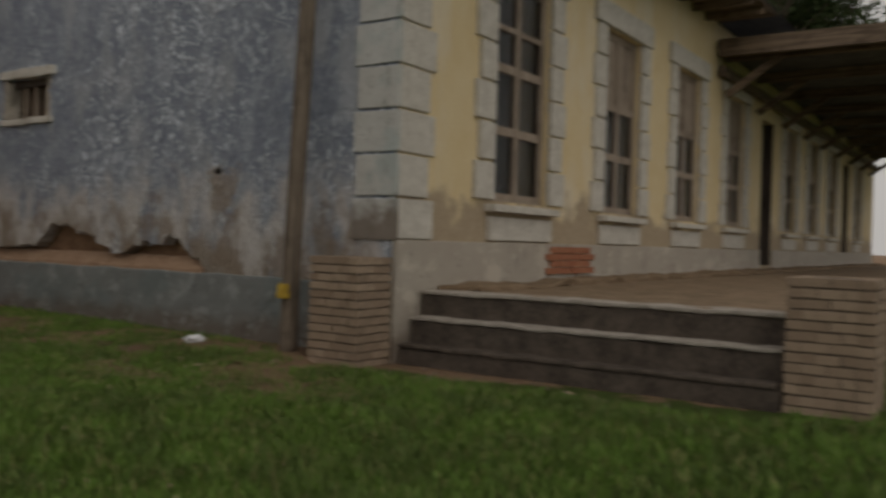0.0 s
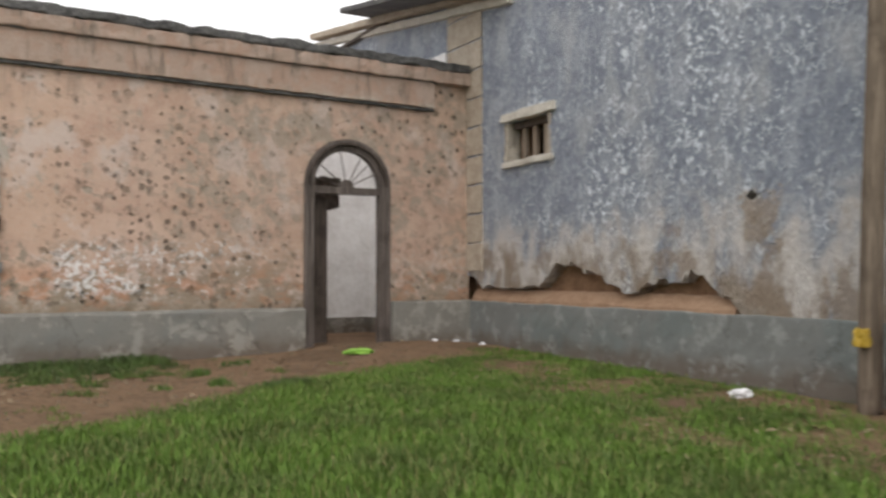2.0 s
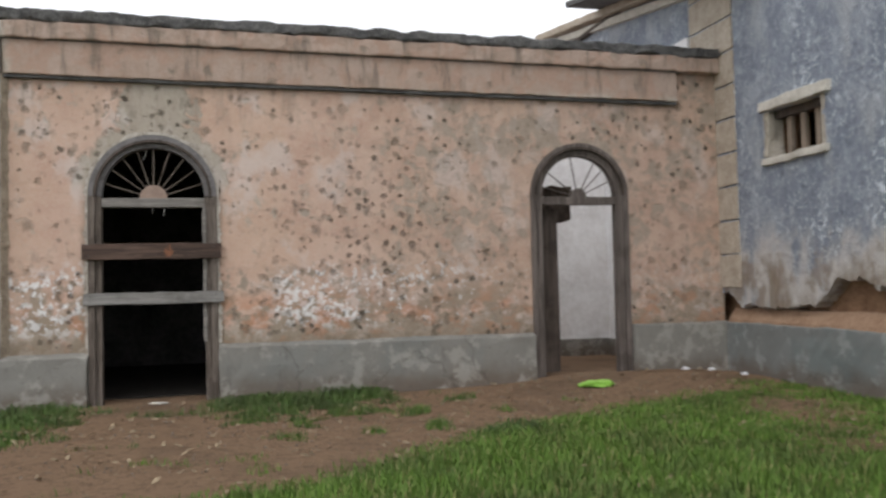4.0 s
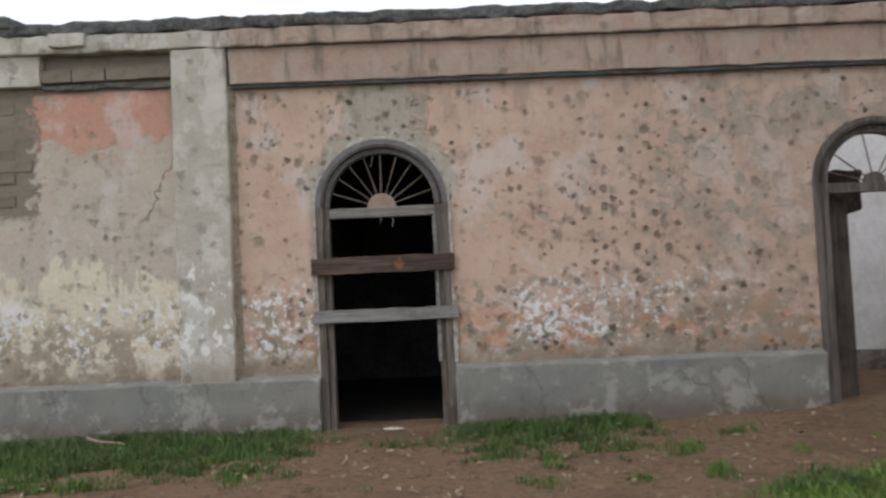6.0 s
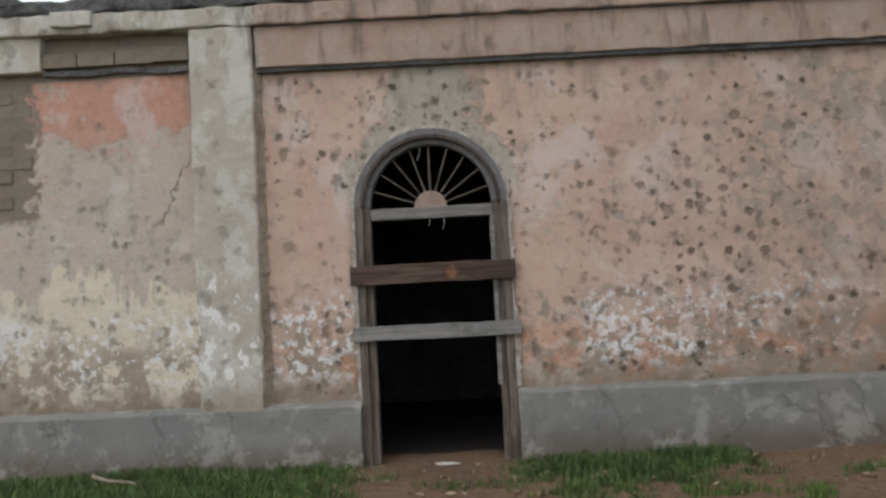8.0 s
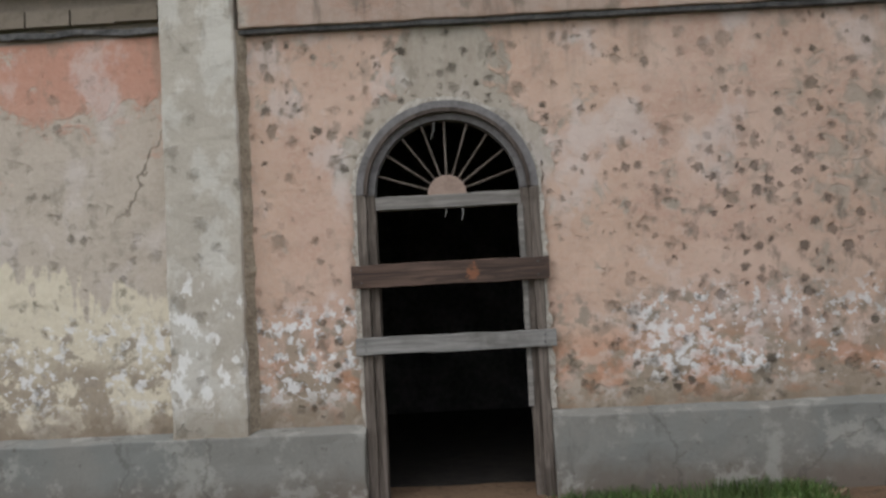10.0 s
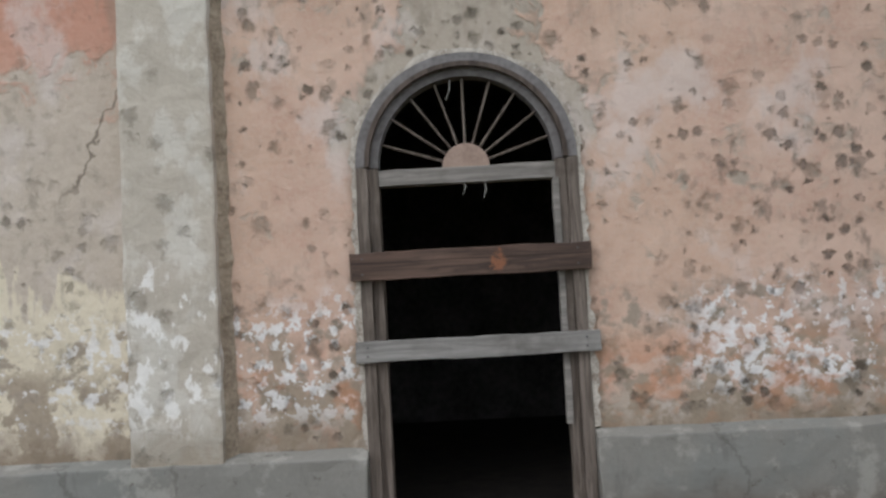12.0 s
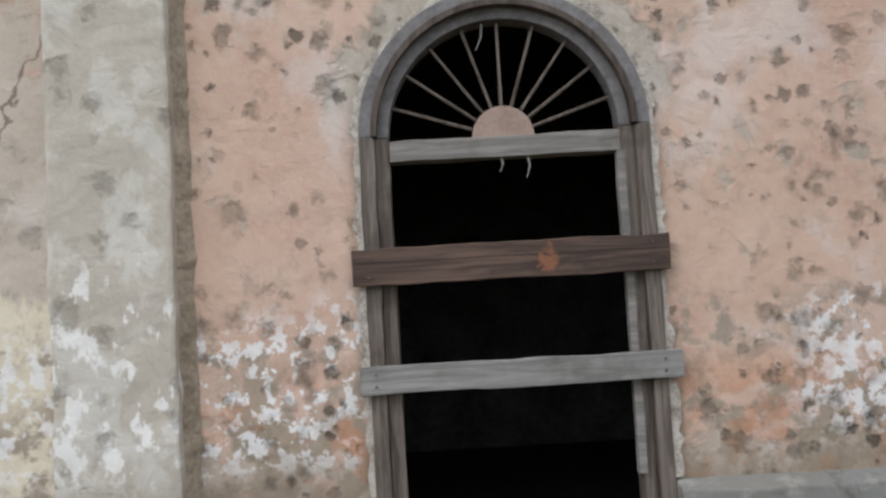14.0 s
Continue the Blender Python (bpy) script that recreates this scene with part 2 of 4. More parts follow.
def plaster_blue():
    k = Mat("plaster_blue")
    y, z = k.axis(1), k.axis(2)
    fine, mid, big = k.noise(22, 8, 0.7), k.noise(4.2, 7, 0.65, warp=0.5), k.noise(0.8, 5, 0.6)
    blue = k.mix(k.noise(2.0, 6, 0.65), (0.17, 0.195, 0.245), (0.315, 0.355, 0.42))
    chip = k.noise(13, 7, 0.72, k.stretch(1, 1, 0.9, 3), warp=0.3)
    dash = k.noise(14, 6, 0.68, k.stretch(1, 1.0, 0.85, 33), warp=1.0)
    more = k.step(k.calc("ADD", k.noise(0.9, 5, 0.6, k.stretch(1, 1, 0.5, 43)), k.mul(k.step(y, -1.5, -4.0), 0.12)), 0.46, 0.66)
    col = k.mix(k.mul(k.step(k.noise(3.0, 7, 0.7, k.stretch(1, 1, 0.6, 53)), 0.48, 0.64), 0.7), blue, (0.40, 0.435, 0.49))
    col = k.mix(k.mul(k.step(chip, 0.52, 0.66), 0.6), col, (0.47, 0.50, 0.54))
    col = k.mix(k.mul(k.step(chip, 0.47, 0.36), 0.5), col, (0.13, 0.145, 0.175))
    col = k.mix(k.mul(k.step(dash, 0.535, 0.60), k.calc("ADD", 0.22, k.mul(more, 0.78))), col, (0.76, 0.82, 0.87))
    drip = k.noise(2.2, 6, 0.6, k.stretch(1, 1, 0.45, 8))
    col = k.mix(k.mul(k.step(drip, 0.5, 0.68), 0.6), col, (0.47, 0.49, 0.51))
    low = k.step(k.calc("ADD", z, k.mul(mid, 1.3)), 2.55, 1.95)
    white = k.mix(mid, (0.50, 0.47, 0.44), (0.66, 0.64, 0.62))
    col = k.mix(k.mul(low, k.step(drip, 0.36, 0.56)), col, white)
    beige = k.mul(k.step(k.calc("ADD", z, k.mul(k.noise(2.6, 5, 0.6, k.stretch(1, 1, 0.5, 19)), 1.6)), 2.1, 1.75), k.step(k.noise(1.6, 4, 0.5, k.stretch(1, 1, 0.4, 29)), 0.46, 0.56))
    col = k.mix(k.mul(beige, 0.8), col, k.mix(fine, (0.19, 0.145, 0.10), (0.34, 0.265, 0.195)))
    py, pz = k.calc("ABSOLUTE", k.calc("SUBTRACT", y, -5.2)), k.calc("ABSOLUTE", k.calc("SUBTRACT", z, 1.5))
    patch = k.step(k.calc("ADD", k.calc("MAXIMUM", py, pz), k.mul(k.calc("SUBTRACT", mid, 0.5), 0.9)), 0.27, 0.15)
    col = k.mix(k.mul(patch, 0.7), col, k.mix(fine, (0.25, 0.19, 0.14), (0.36, 0.29, 0.22)))
    py, pz = k.calc("SUBTRACT", y, -5.12), k.calc("SUBTRACT", z, 1.74)
    gap = k.step(k.calc("ADD", k.calc("ADD", k.mul(py, py), k.mul(pz, pz, 3.0)), k.mul(k.calc("SUBTRACT", k.noise(14, 4), 0.5), 0.035)), 0.008, 0.002)
    col = k.mix(gap, col, (0.03, 0.025, 0.02))
    stain = k.mul(k.step(k.calc("ADD", z, k.mul(mid, 1.6)), 2.35, 1.9), k.step(k.noise(2.4, 6, 0.65, k.stretch(1, 1, 0.8, 63)), 0.47, 0.58))
    col = k.mix(k.mul(stain, 0.75), col, k.mix(fine, (0.20, 0.15, 0.11), (0.34, 0.27, 0.21)))
    col = k.mix(k.mul(k.step(fine, 0.6, 0.72), 0.35), col, (0.13, 0.12, 0.115))
    return k.done(col, k.calc("ADD", k.calc("ADD", chip, dash), k.calc("ADD", k.mul(fine, 0.3), big)), 0.85, 0.04)


def quoin_stone():
    k = Mat("quoin_stone")
    z = k.axis(2)
    fine, mid = k.noise(20, 8, 0.7), k.noise(3.5, 6, 0.65)
    col = k.mix(mid, (0.40, 0.405, 0.39), (0.66, 0.665, 0.645))
    col = k.mix(k.mul(k.chance(), 0.35), col, (0.47, 0.42, 0.34))
    col = k.mix(k.mul(k.step(k.noise(2.2, 6, 0.65, k.stretch(1, 1, 0.6, 5)), 0.46, 0.6), 0.7), col, (0.36, 0.41, 0.40))
    col = k.mix(k.mul(k.step(k.noise(7, 6, 0.7, k.stretch(1, 1, 0.5, 9)), 0.55, 0.66), 0.6), col, (0.24, 0.225, 0.20))
    col = k.mix(k.step(fine, 0.56, 0.7), col, (0.33, 0.31, 0.28))
    col = k.mix(k.mul(k.step(k.calc("ADD", z, k.mul(mid, 0.8)), 1.9, 1.6), 0.85), col, (0.17, 0.13, 0.10))
    return k.done(col, k.calc("ADD", fine, mid), 0.5, 0.02)


def plaster_yellow():
    k = Mat("plaster_yellow")
    z = k.axis(2)
    fine, mid = k.noise(18, 8, 0.7), k.noise(2.5, 6, 0.65, warp=0.4)
    col = k.mix(mid, (0.62, 0.47, 0.24), (0.74, 0.63, 0.42))
    col = k.mix(k.mul(k.step(k.noise(1.6, 5, 0.6, k.stretch(1, 1, 0.35, 3)), 0.5, 0.65), 0.6), col, (0.70, 0.64, 0.52))
    col = k.mix(k.step(k.calc("ADD", z, k.mul(k.noise(1.9, 5, 0.6), 1.4)), 2.35, 2.1), col, k.mix(fine, (0.26, 0.19, 0.12), (0.52, 0.43, 0.31)))
    return k.done(col, k.calc("ADD", fine, mid), 0.4, 0.02)


def concrete(name, a, b, tint):
    k = Mat(name, 0.88)
    z = k.axis(2)
    fine, mid = k.noise(30, 8, 0.75), k.noise(2.2, 6, 0.65)
    col = k.mix(k.calc("ADD", k.mul(fine, 0.5), k.mul(mid, 0.5)), a, b)
    col = k.mix(k.mul(k.step(k.noise(1.2, 4), 0.48, 0.62), 0.5), col, tint)
    col = k.mix(k.mul(k.step(k.calc("ADD", z, k.mul(k.noise(4, 5), 0.35)), 0.48, 0.22), 0.7), col, (0.13, 0.095, 0.07))
    col = k.mix(k.mul(k.step(k.noise(6, 6, 0.6, k.stretch(1, 1, 0.3, 4)), 0.6, 0.7), 0.4), col, (0.12, 0.11, 0.10))
    col = k.mix(k.mul(k.step(k.noise(3.5, 7, 0.7, k.stretch(1, 1, 1, 14)), 0.52, 0.62), 0.55), col, (b[0] * 1.3, b[1] * 1.3, b[2] * 1.28))
    col = k.mix(k.mul(k.step(k.noise(9, 7, 0.75, k.stretch(1, 1, 1, 24)), 0.6, 0.68), 0.6), col, (0.10, 0.085, 0.07))
    d_, c_ = k.cells(0.75, k.stretch(1, 1, 0.6, 34))
    seam = k.step(k.calc("ABSOLUTE", k.calc("SUBTRACT", k.calc("ADD", d_, k.mul(k.noise(5, 5), 0.25)), 0.62)), 0.012, 0.003)
    col = k.mix(k.mul(seam, 0.35), col, (0.07, 0.06, 0.05))
    return k.done(col, k.calc("ADD", fine, mid), 0.5, 0.015)


def plain(name, a, b, scale=8, bump=0.4, rough=0.9, island=0.0, dist=0.01):
    k = Mat(name, rough)
    n = k.calc("ADD", k.mul(k.noise(scale, 8, 0.65), 0.6), k.mul(k.noise(scale * 5, 5, 0.6), 0.4))
    col = k.mix(k.step(n, 0.3, 0.7), a, b)
    if island:
        col = k.mix(k.mul(k.chance(), island), col, (b[0] * 1.25, b[1] * 1.15, b[2]))
    return k.done(col, n, bump, dist)


def wood(name, a, b, grain, rough=0.8, along="z"):
    k = Mat(name, rough)
    st = {"z": (1, 1, 0.06), "x": (0.06, 1, 1), "y": (1, 0.06, 1)}[along]
    g = k.noise(grain, 8, 0.7, k.stretch(*st), warp=0.8)
    big = k.noise(2.5, 5)
    col = k.mix(k.step(g, 0.35, 0.68), a, b)
    col = k.mix(k.mul(k.step(big, 0.5, 0.66), 0.5), col, (a[0] * 0.5, a[1] * 0.48, a[2] * 0.45))
    return k.done(col, g, 0.6, 0.008)


def earth():
    k = Mat("earth_and_turf", 0.97, 0.1)
    g = k.attr("turf")
    fine, mid, big = k.noise(34, 8, 0.75), k.noise(5, 7, 0.65), k.noise(0.7, 5, 0.6)
    dirt = k.mix(fine, (0.18, 0.108, 0.066), (0.48, 0.33, 0.215))
    dirt = k.mix(k.mul(k.step(mid, 0.48, 0.62), 0.6), dirt, (0.33, 0.215, 0.14))
    dirt = k.mix(k.mul(k.step(big, 0.5, 0.62), 0.4), dirt, (0.17, 0.12, 0.085))
    turf = k.mix(fine, (0.05, 0.08, 0.02), (0.11, 0.15, 0.04))
    m = k.step(k.calc("ADD", g, k.mul(k.calc("SUBTRACT", mid, 0.5), 1.1)), 0.35, 0.65)
    return k.done(k.mix(m, k.mix(k.mul(k.step(k.noise(14, 7, 0.75, k.stretch(1, 1, 1, 9)), 0.5, 0.62), 0.55), dirt, (0.12, 0.085, 0.06)), turf), k.calc("ADD", fine, k.mul(mid, 1.5)), 1.0, 0.06)


def blades(name, shade):
    k = Mat(name, 0.6, 0.3)
    r, n = k.island(), k.noise(0.9, 5)
    col = k.mix(r, (0.078, 0.15, 0.02), (0.165, 0.28, 0.048))
    col = k.mix(k.step(k.noise(1.7, 6, 0.65), 0.42, 0.6), col, k.mix(r, (0.06, 0.105, 0.02), (0.13, 0.19, 0.045)))
    col = k.mix(k.mul(k.step(r, 0.86, 0.92), 0.8), col, (0.26, 0.22, 0.10))
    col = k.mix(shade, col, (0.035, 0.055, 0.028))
    return k.done(col)


def brickwork(name, a, b, dark):
    k = Mat(name, 0.95)
    fine, mid, r = k.noise(40, 8, 0.7), k.noise(7, 6, 0.6), k.chance()
    col = k.mix(r, a, b)
    col = k.mix(k.mul(fine, 0.5), col, dark)
    col = k.mix(k.mul(k.step(mid, 0.52, 0.66), 0.5), col, dark)
    return k.done(col, k.calc("ADD", fine, mid), 0.7, 0.01)


M_PINK, M_TRIM, M_BLUE, M_QUOIN, M_YEL = plaster_pink(), plaster_trim(), plaster_blue(), quoin_stone(), plaster_yellow()
M_PLINTH = concrete("cement_plinth", (0.155, 0.15, 0.135), (0.30, 0.29, 0.265), (0.20, 0.21, 0.20))
M_PLINTH_E = concrete("blue_grey_cement_plinth", (0.13, 0.135, 0.13), (0.25, 0.265, 0.26), (0.15, 0.185, 0.185))
M_QUOIN_B = plain("beige_quoin_plaster", (0.33, 0.27, 0.21), (0.52, 0.46, 0.385), 5, 0.6)
M_STAINED = plain("brown_stained_plaster", (0.19, 0.15, 0.11), (0.44, 0.37, 0.285), 9, 0.8, dist=0.02)
M_CHIP = plain("chipped_plaster_edge", (0.20, 0.165, 0.13), (0.62, 0.58, 0.52), 16, 0.8, dist=0.02)
M_LEDGE = plain("washed_mud_ledge", (0.23, 0.14, 0.09), (0.37, 0.25, 0.17), 5, 0.8, dist=0.03)
M_BASE = concrete("cement_base", (0.33, 0.29, 0.24), (0.46, 0.42, 0.36), (0.36, 0.31, 0.26))
M_STEP = plain("dark_step_stone", (0.04, 0.032, 0.026), (0.125, 0.10, 0.08), 5, 0.6)
M_TREAD = plain("worn_tread_cement", (0.24, 0.21, 0.18), (0.42, 0.38, 0.33), 6, 0.5)
M_FLOOR = plain("terrace_earth", (0.13, 0.088, 0.052), (0.28, 0.20, 0.13), 4, 0.6)
M_COPING = plain("weathered_coping_and_shadow_line", (0.04, 0.04, 0.042), (0.17, 0.165, 0.16), 7, 0.9, dist=0.03)
M_MUD = plain("bare_mud_wall", (0.15, 0.085, 0.05), (0.31, 0.19, 0.115), 5, 0.9, dist=0.04)
M_ADOBE = brickwork("adobe_brick", (0.21, 0.175, 0.135), (0.30, 0.255, 0.205), (0.14, 0.115, 0.09))
M_BRICK = brickwork("fired_brick", (0.27, 0.19, 0.135), (0.41, 0.305, 0.22), (0.20, 0.16, 0.115))
M_REDBRICK = brickwork("red_brick", (0.36, 0.13, 0.07), (0.45, 0.20, 0.11), (0.22, 0.10, 0.06))
M_MORTAR = plain("dark_mortar", (0.10, 0.078, 0.06), (0.22, 0.175, 0.14), 20, 0.7)
M_FRAME = wood("weathered_frame_wood", (0.08, 0.064, 0.052), (0.205, 0.172, 0.148), 30)
M_ARCH = plain("weathered_arch_wood", (0.11, 0.102, 0.10), (0.225, 0.215, 0.215), 7, 0.6)
M_FRAMEX = wood("weathered_rail_wood", (0.155, 0.145, 0.132), (0.285, 0.265, 0.245), 30, along="x")
M_HUB = plain("rusty_hub_wood", (0.25, 0.18, 0.145), (0.38, 0.285, 0.235), 10, 0.4)
kb = Mat("brown_board_wood_knotted", 0.8)
g_ = kb.noise(26, 8, 0.7, kb.stretch(0.06, 1, 1), warp=0.8)
bx, bz = kb.calc("SUBTRACT", kb.axis(0), 0.15), kb.calc("SUBTRACT", kb.axis(2), 1.575)
knot = kb.step(kb.calc("ADD", kb.calc("ADD", kb.mul(bx, bx), kb.mul(bz, bz, 0.6)), kb.mul(kb.calc("SUBTRACT", kb.noise(22, 6, 0.7), 0.5), 0.016)), 0.0028, 0.0002)
split = kb.step(kb.calc("ABSOLUTE", kb.calc("SUBTRACT", bz, kb.calc("ADD", 0.022, kb.mul(kb.calc("SUBTRACT", kb.noise(3), 0.5), 0.03)))), 0.005, 0.001)
bcol = kb.mix(kb.step(g_, 0.35, 0.68), (0.048, 0.034, 0.028), (0.135, 0.088, 0.068))
bcol = kb.mix(kb.mul(split, 0.7), bcol, (0.02, 0.015, 0.012))
M_DARKBOARD = kb.done(kb.mix(kb.mul(knot, 0.8), bcol, (0.27, 0.115, 0.06)), g_, 0.6, 0.008)
M_GREYBOARD = wood("grey_board_wood", (0.175, 0.168, 0.158), (0.305, 0.295, 0.28), 26, along="x")
M_DARKWOOD = wood("dark_old_wood", (0.045, 0.035, 0.03), (0.12, 0.095, 0.08), 20)
M_OLDFRAME = wood("grey_brown_frame_wood", (0.085, 0.07, 0.062), (0.19, 0.16, 0.145), 20)
M_POLE = wood("pole_wood", (0.11, 0.085, 0.065), (0.25, 0.20, 0.155), 18)
M_SASH = wood("sash_wood", (0.23, 0.18, 0.14), (0.38, 0.31, 0.25), 20)
M_ROOFWOOD = wood("eave_wood", (0.09, 0.065, 0.048), (0.26, 0.19, 0.135), 10, along="y")
M_ROOF = plain("roof_sheet", (0.05, 0.05, 0.055), (0.14, 0.135, 0.13), 3, 0.4, 0.7)
M_INSIDE = plain("dark_inside_wall", (0.03, 0.03, 0.03), (0.13, 0.125, 0.12), 3, 0.8)
# near-black so the room's shade is held in the floor colour
M_FLOORIN = plain("shade_dark_inside_floor", (0.010, 0.009, 0.008), (0.035, 0.029, 0.024), 5, 0.9, dist=0.03)
M_WHITE = plain("old_whitewash", (0.70, 0.685, 0.68), (0.92, 0.92, 0.93), 2.6, 0.8, dist=0.03)
M_SURROUND = plain("limewashed_surround", (0.42, 0.39, 0.34), (0.64, 0.61, 0.55), 6, 0.5)
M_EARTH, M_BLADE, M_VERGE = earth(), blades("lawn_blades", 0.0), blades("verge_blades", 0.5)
M_STONE = plain("pebble", (0.12, 0.09, 0.065), (0.30, 0.24, 0.19), 20, 0.5, island=0.4)
M_LITTER = plain("dry_leaf", (0.11, 0.075, 0.045), (0.40, 0.32, 0.21), 3, 0.2)
M_PLASTIC_G = plain("green_plastic", (0.20, 0.42, 0.05), (0.34, 0.58, 0.12), 14, 0.3, 0.4)
M_PLASTIC_W = plain("white_plastic", (0.70, 0.70, 0.72), (0.84, 0.84, 0.86), 14, 0.3, 0.4)
M_PLASTIC_Y = plain("yellow_plastic", (0.38, 0.25, 0.03), (0.55, 0.38, 0.06), 14, 0.3, 0.4)
M_LEAF = plain("tree_leaf", (0.025, 0.045, 0.015), (0.07, 0.10, 0.035), 3, 0.2, 0.6)
M_BARK = plain("tree_bark", (0.05, 0.04, 0.03), (0.14, 0.11, 0.085), 6, 0.7)
kg = Mat("window_glass", 0.08, 0.5)
kg.b.inputs["Transmission Weight"].default_value = 1.0
kg.b.inputs["IOR"].default_value = 1.2
kg.b.inputs["Roughness"].default_value = 0.25
M_GLASS = kg.done((0.5, 0.5, 0.48))

# ---- mesh helpers ----
BASE = {}


def box(bm, x0, x1, y0, y1, z0, z1):
    v = [bm.verts.new(p) for p in ((x0, y0, z0), (x1, y0, z0), (x1, y1, z0), (x0, y1, z0), (x0, y0, z1), (x1, y0, z1), (x1, y1, z1), (x0, y1, z1))]
    for f in ((3, 2, 1, 0), (4, 5, 6, 7), (0, 1, 5, 4), (1, 2, 6, 5), (2, 3, 7, 6), (3, 0, 4, 7)):
        bm.faces.new([v[i] for i in f])
    return v


def slab(x0, x1, y0, y1, z0, z1, bevel=0.0, rough=0.0, cuts=0.0, seed=0):
    """A block with rounded, uneven edges. cuts: length of its pieces along its longest side."""
    bm = bmesh.new()
    box(bm, x0, x1, y0, y1, z0, z1)
    if cuts:
        for ax, (a, b) in enumerate(((x0, x1), (y0, y1), (z0, z1))):
            n = int((b - a) / cuts)
            for i in range(1, n):
                co, no = [0, 0, 0], [0, 0, 0]
                co[ax], no[ax] = a + (b - a) * i / n, 1
                bmesh.ops.bisect_plane(bm, geom=bm.verts[:] + bm.edges[:] + bm.faces[:], plane_co=co, plane_no=no)
    if bevel:
        sharp = [e for e in bm.edges if len(e.link_faces) == 2 and e.calc_face_angle() > 0.5]
        bmesh.ops.bevel(bm, geom=sharp, offset=bevel, segments=2, affect="EDGES", profile=0.6)
    if rough:
        for v in bm.verts:
            v.co += rough * noise.noise_vector(v.co * 4.3 + Vector((seed, 0, 0))) + 0.5 * rough * noise.noise_vector(v.co * 13.0)
    return bm


def mesh_of(name, bm, material, smooth=False):
    me = bpy.data.meshes.new(name)
    bm.normal_update()
    bm.to_mesh(me)
    bm.free()
    me.materials.append(material)
    if smooth:
        me.polygons.foreach_set("use_smooth", [True] * len(me.polygons))
    return me


def thing(name, at, label, category, kind="", group=""):
    """An Empty at the base of a thing that has parts."""
    ob = new(name)
    ob.location = at
    ob.empty_display_size = 0.2
    BASE[ob] = Vector(at)
    return tagged(ob, label, category, group, kind)


def part(name, bm, material, parent, label="", smooth=False, kind=""):
    ob = new(name, bm if isinstance(bm, bpy.types.Mesh) else mesh_of(name, bm, material, smooth))
    ob.parent = parent
    ob.matrix_parent_inverse = Matrix.Translation(-BASE.get(parent, Vector()))
    return tagged(ob, label, kind=kind)


def whole(name, bm, material, label, category="", kind="", smooth=False, group=""):
    return tagged(new(name, mesh_of(name, bm, material, smooth)), label, category, group, kind)


def tube(bm, pts, r0, r1=None, sides=8):
    """A tapered round bar along points."""
    r1 = r0 if r1 is None else r1
    rings = []
    for i, p in enumerate(pts):
        p = Vector(p)
        d = (Vector(pts[min(i + 1, len(pts) - 1)]) - Vector(pts[max(i - 1, 0)])).normalized()
        a = d.orthogonal().normalized() if abs(d.z) < 0.9 else Vector((1, 0, 0)) - d * d.x
        a.normalize()
        b = d.cross(a)
        r = r0 + (r1 - r0) * i / (len(pts) - 1)
        rings.append([bm.verts.new(p + r * (a * math.cos(6.2832 * k / sides) + b * math.sin(6.2832 * k / sides))) for k in range(sides)])
    for u, w in zip(rings, rings[1:]):
        for k in range(sides):
            bm.faces.new((u[k], u[(k + 1) % sides], w[(k + 1) % sides], w[k]))
    bm.faces.new(rings[0][::-1])
    bm.faces.new(rings[-1])


def prism(bm, outline, y0, y1):
    """An (x, z) outline pushed from y0 to y1."""
    a = [bm.verts.new((x, y0, z)) for x, z in outline]
    b = [bm.verts.new((x, y1, z)) for x, z in outline]
    bm.faces.new(a), bm.faces.new(b[::-1])
    for i in range(len(a)):
        j = (i + 1) % len(a)
        bm.faces.new((a[j], a[i], b[i], b[j]))


def ribbon(bm, inner, outer, y0, y1):
    """A band between two (x, z) lines of equal count, pushed from y0 to y1."""
    for i in range(len(inner) - 1):
        q = (inner[i], outer[i], outer[i + 1], inner[i + 1])
        a = [bm.verts.new((x, y0, z)) for x, z in q]
        b = [bm.verts.new((x, y1, z)) for x, z in q]
        bm.faces.new(a), bm.faces.new(b[::-1])
        bm.faces.new((a[1], b[1], b[2], a[2])), bm.faces.new((a[0], a[3], b[3], b[0]))
        if i == 0:
            bm.faces.new((a[0], b[0], b[1], a[1]))
        if i == len(inner) - 2:
            bm.faces.new((a[3], a[2], b[2], b[3]))


def arc(cx, cz, r, n=24, a0=180.0, a1=0.0):
    return [(cx + r * math.cos(radians(a0 + (a1 - a0) * i / n)), cz + r * math.sin(radians(a0 + (a1 - a0) * i / n))) for i in range(n + 1)]


def arch_wall(x0, x1, y0, y1, z0, z1, holes):
    """A thick wall with round-headed openings (centre, half width, springing height)."""
    bm, at = bmesh.new(), x0
    for cx, hw, sp in holes:
        box(bm, at, cx - hw, y0, y1, z0, z1)
        line = arc(cx, sp, hw)
        ribbon(bm, line, [(x, z1) for x, z in line], y0, y1)
        at = cx + hw
    box(bm, at, x1, y0, y1, z0, z1)
    return bm


def holed_wall(axis, at, thick, a0, a1, z0, z1, holes):
    """A wall along x or y with square openings (start, end, sill, head); at is its outer face."""
    bm = bmesh.new()

    def put(p, q, s, t):
        if q - p > 1e-4 and t - s > 1e-4:
            box(bm, p, q, at, at + thick, s, t) if axis == "x" else box(bm, at, at + thick, p, q, s, t)

    pos = a0
    for p, q, s, t in sorted(holes):
        put(pos, p, z0, z1), put(p, q, z0, s), put(p, q, t, z1)
        pos = q
    put(pos, a1, z0, z1)
    return bm


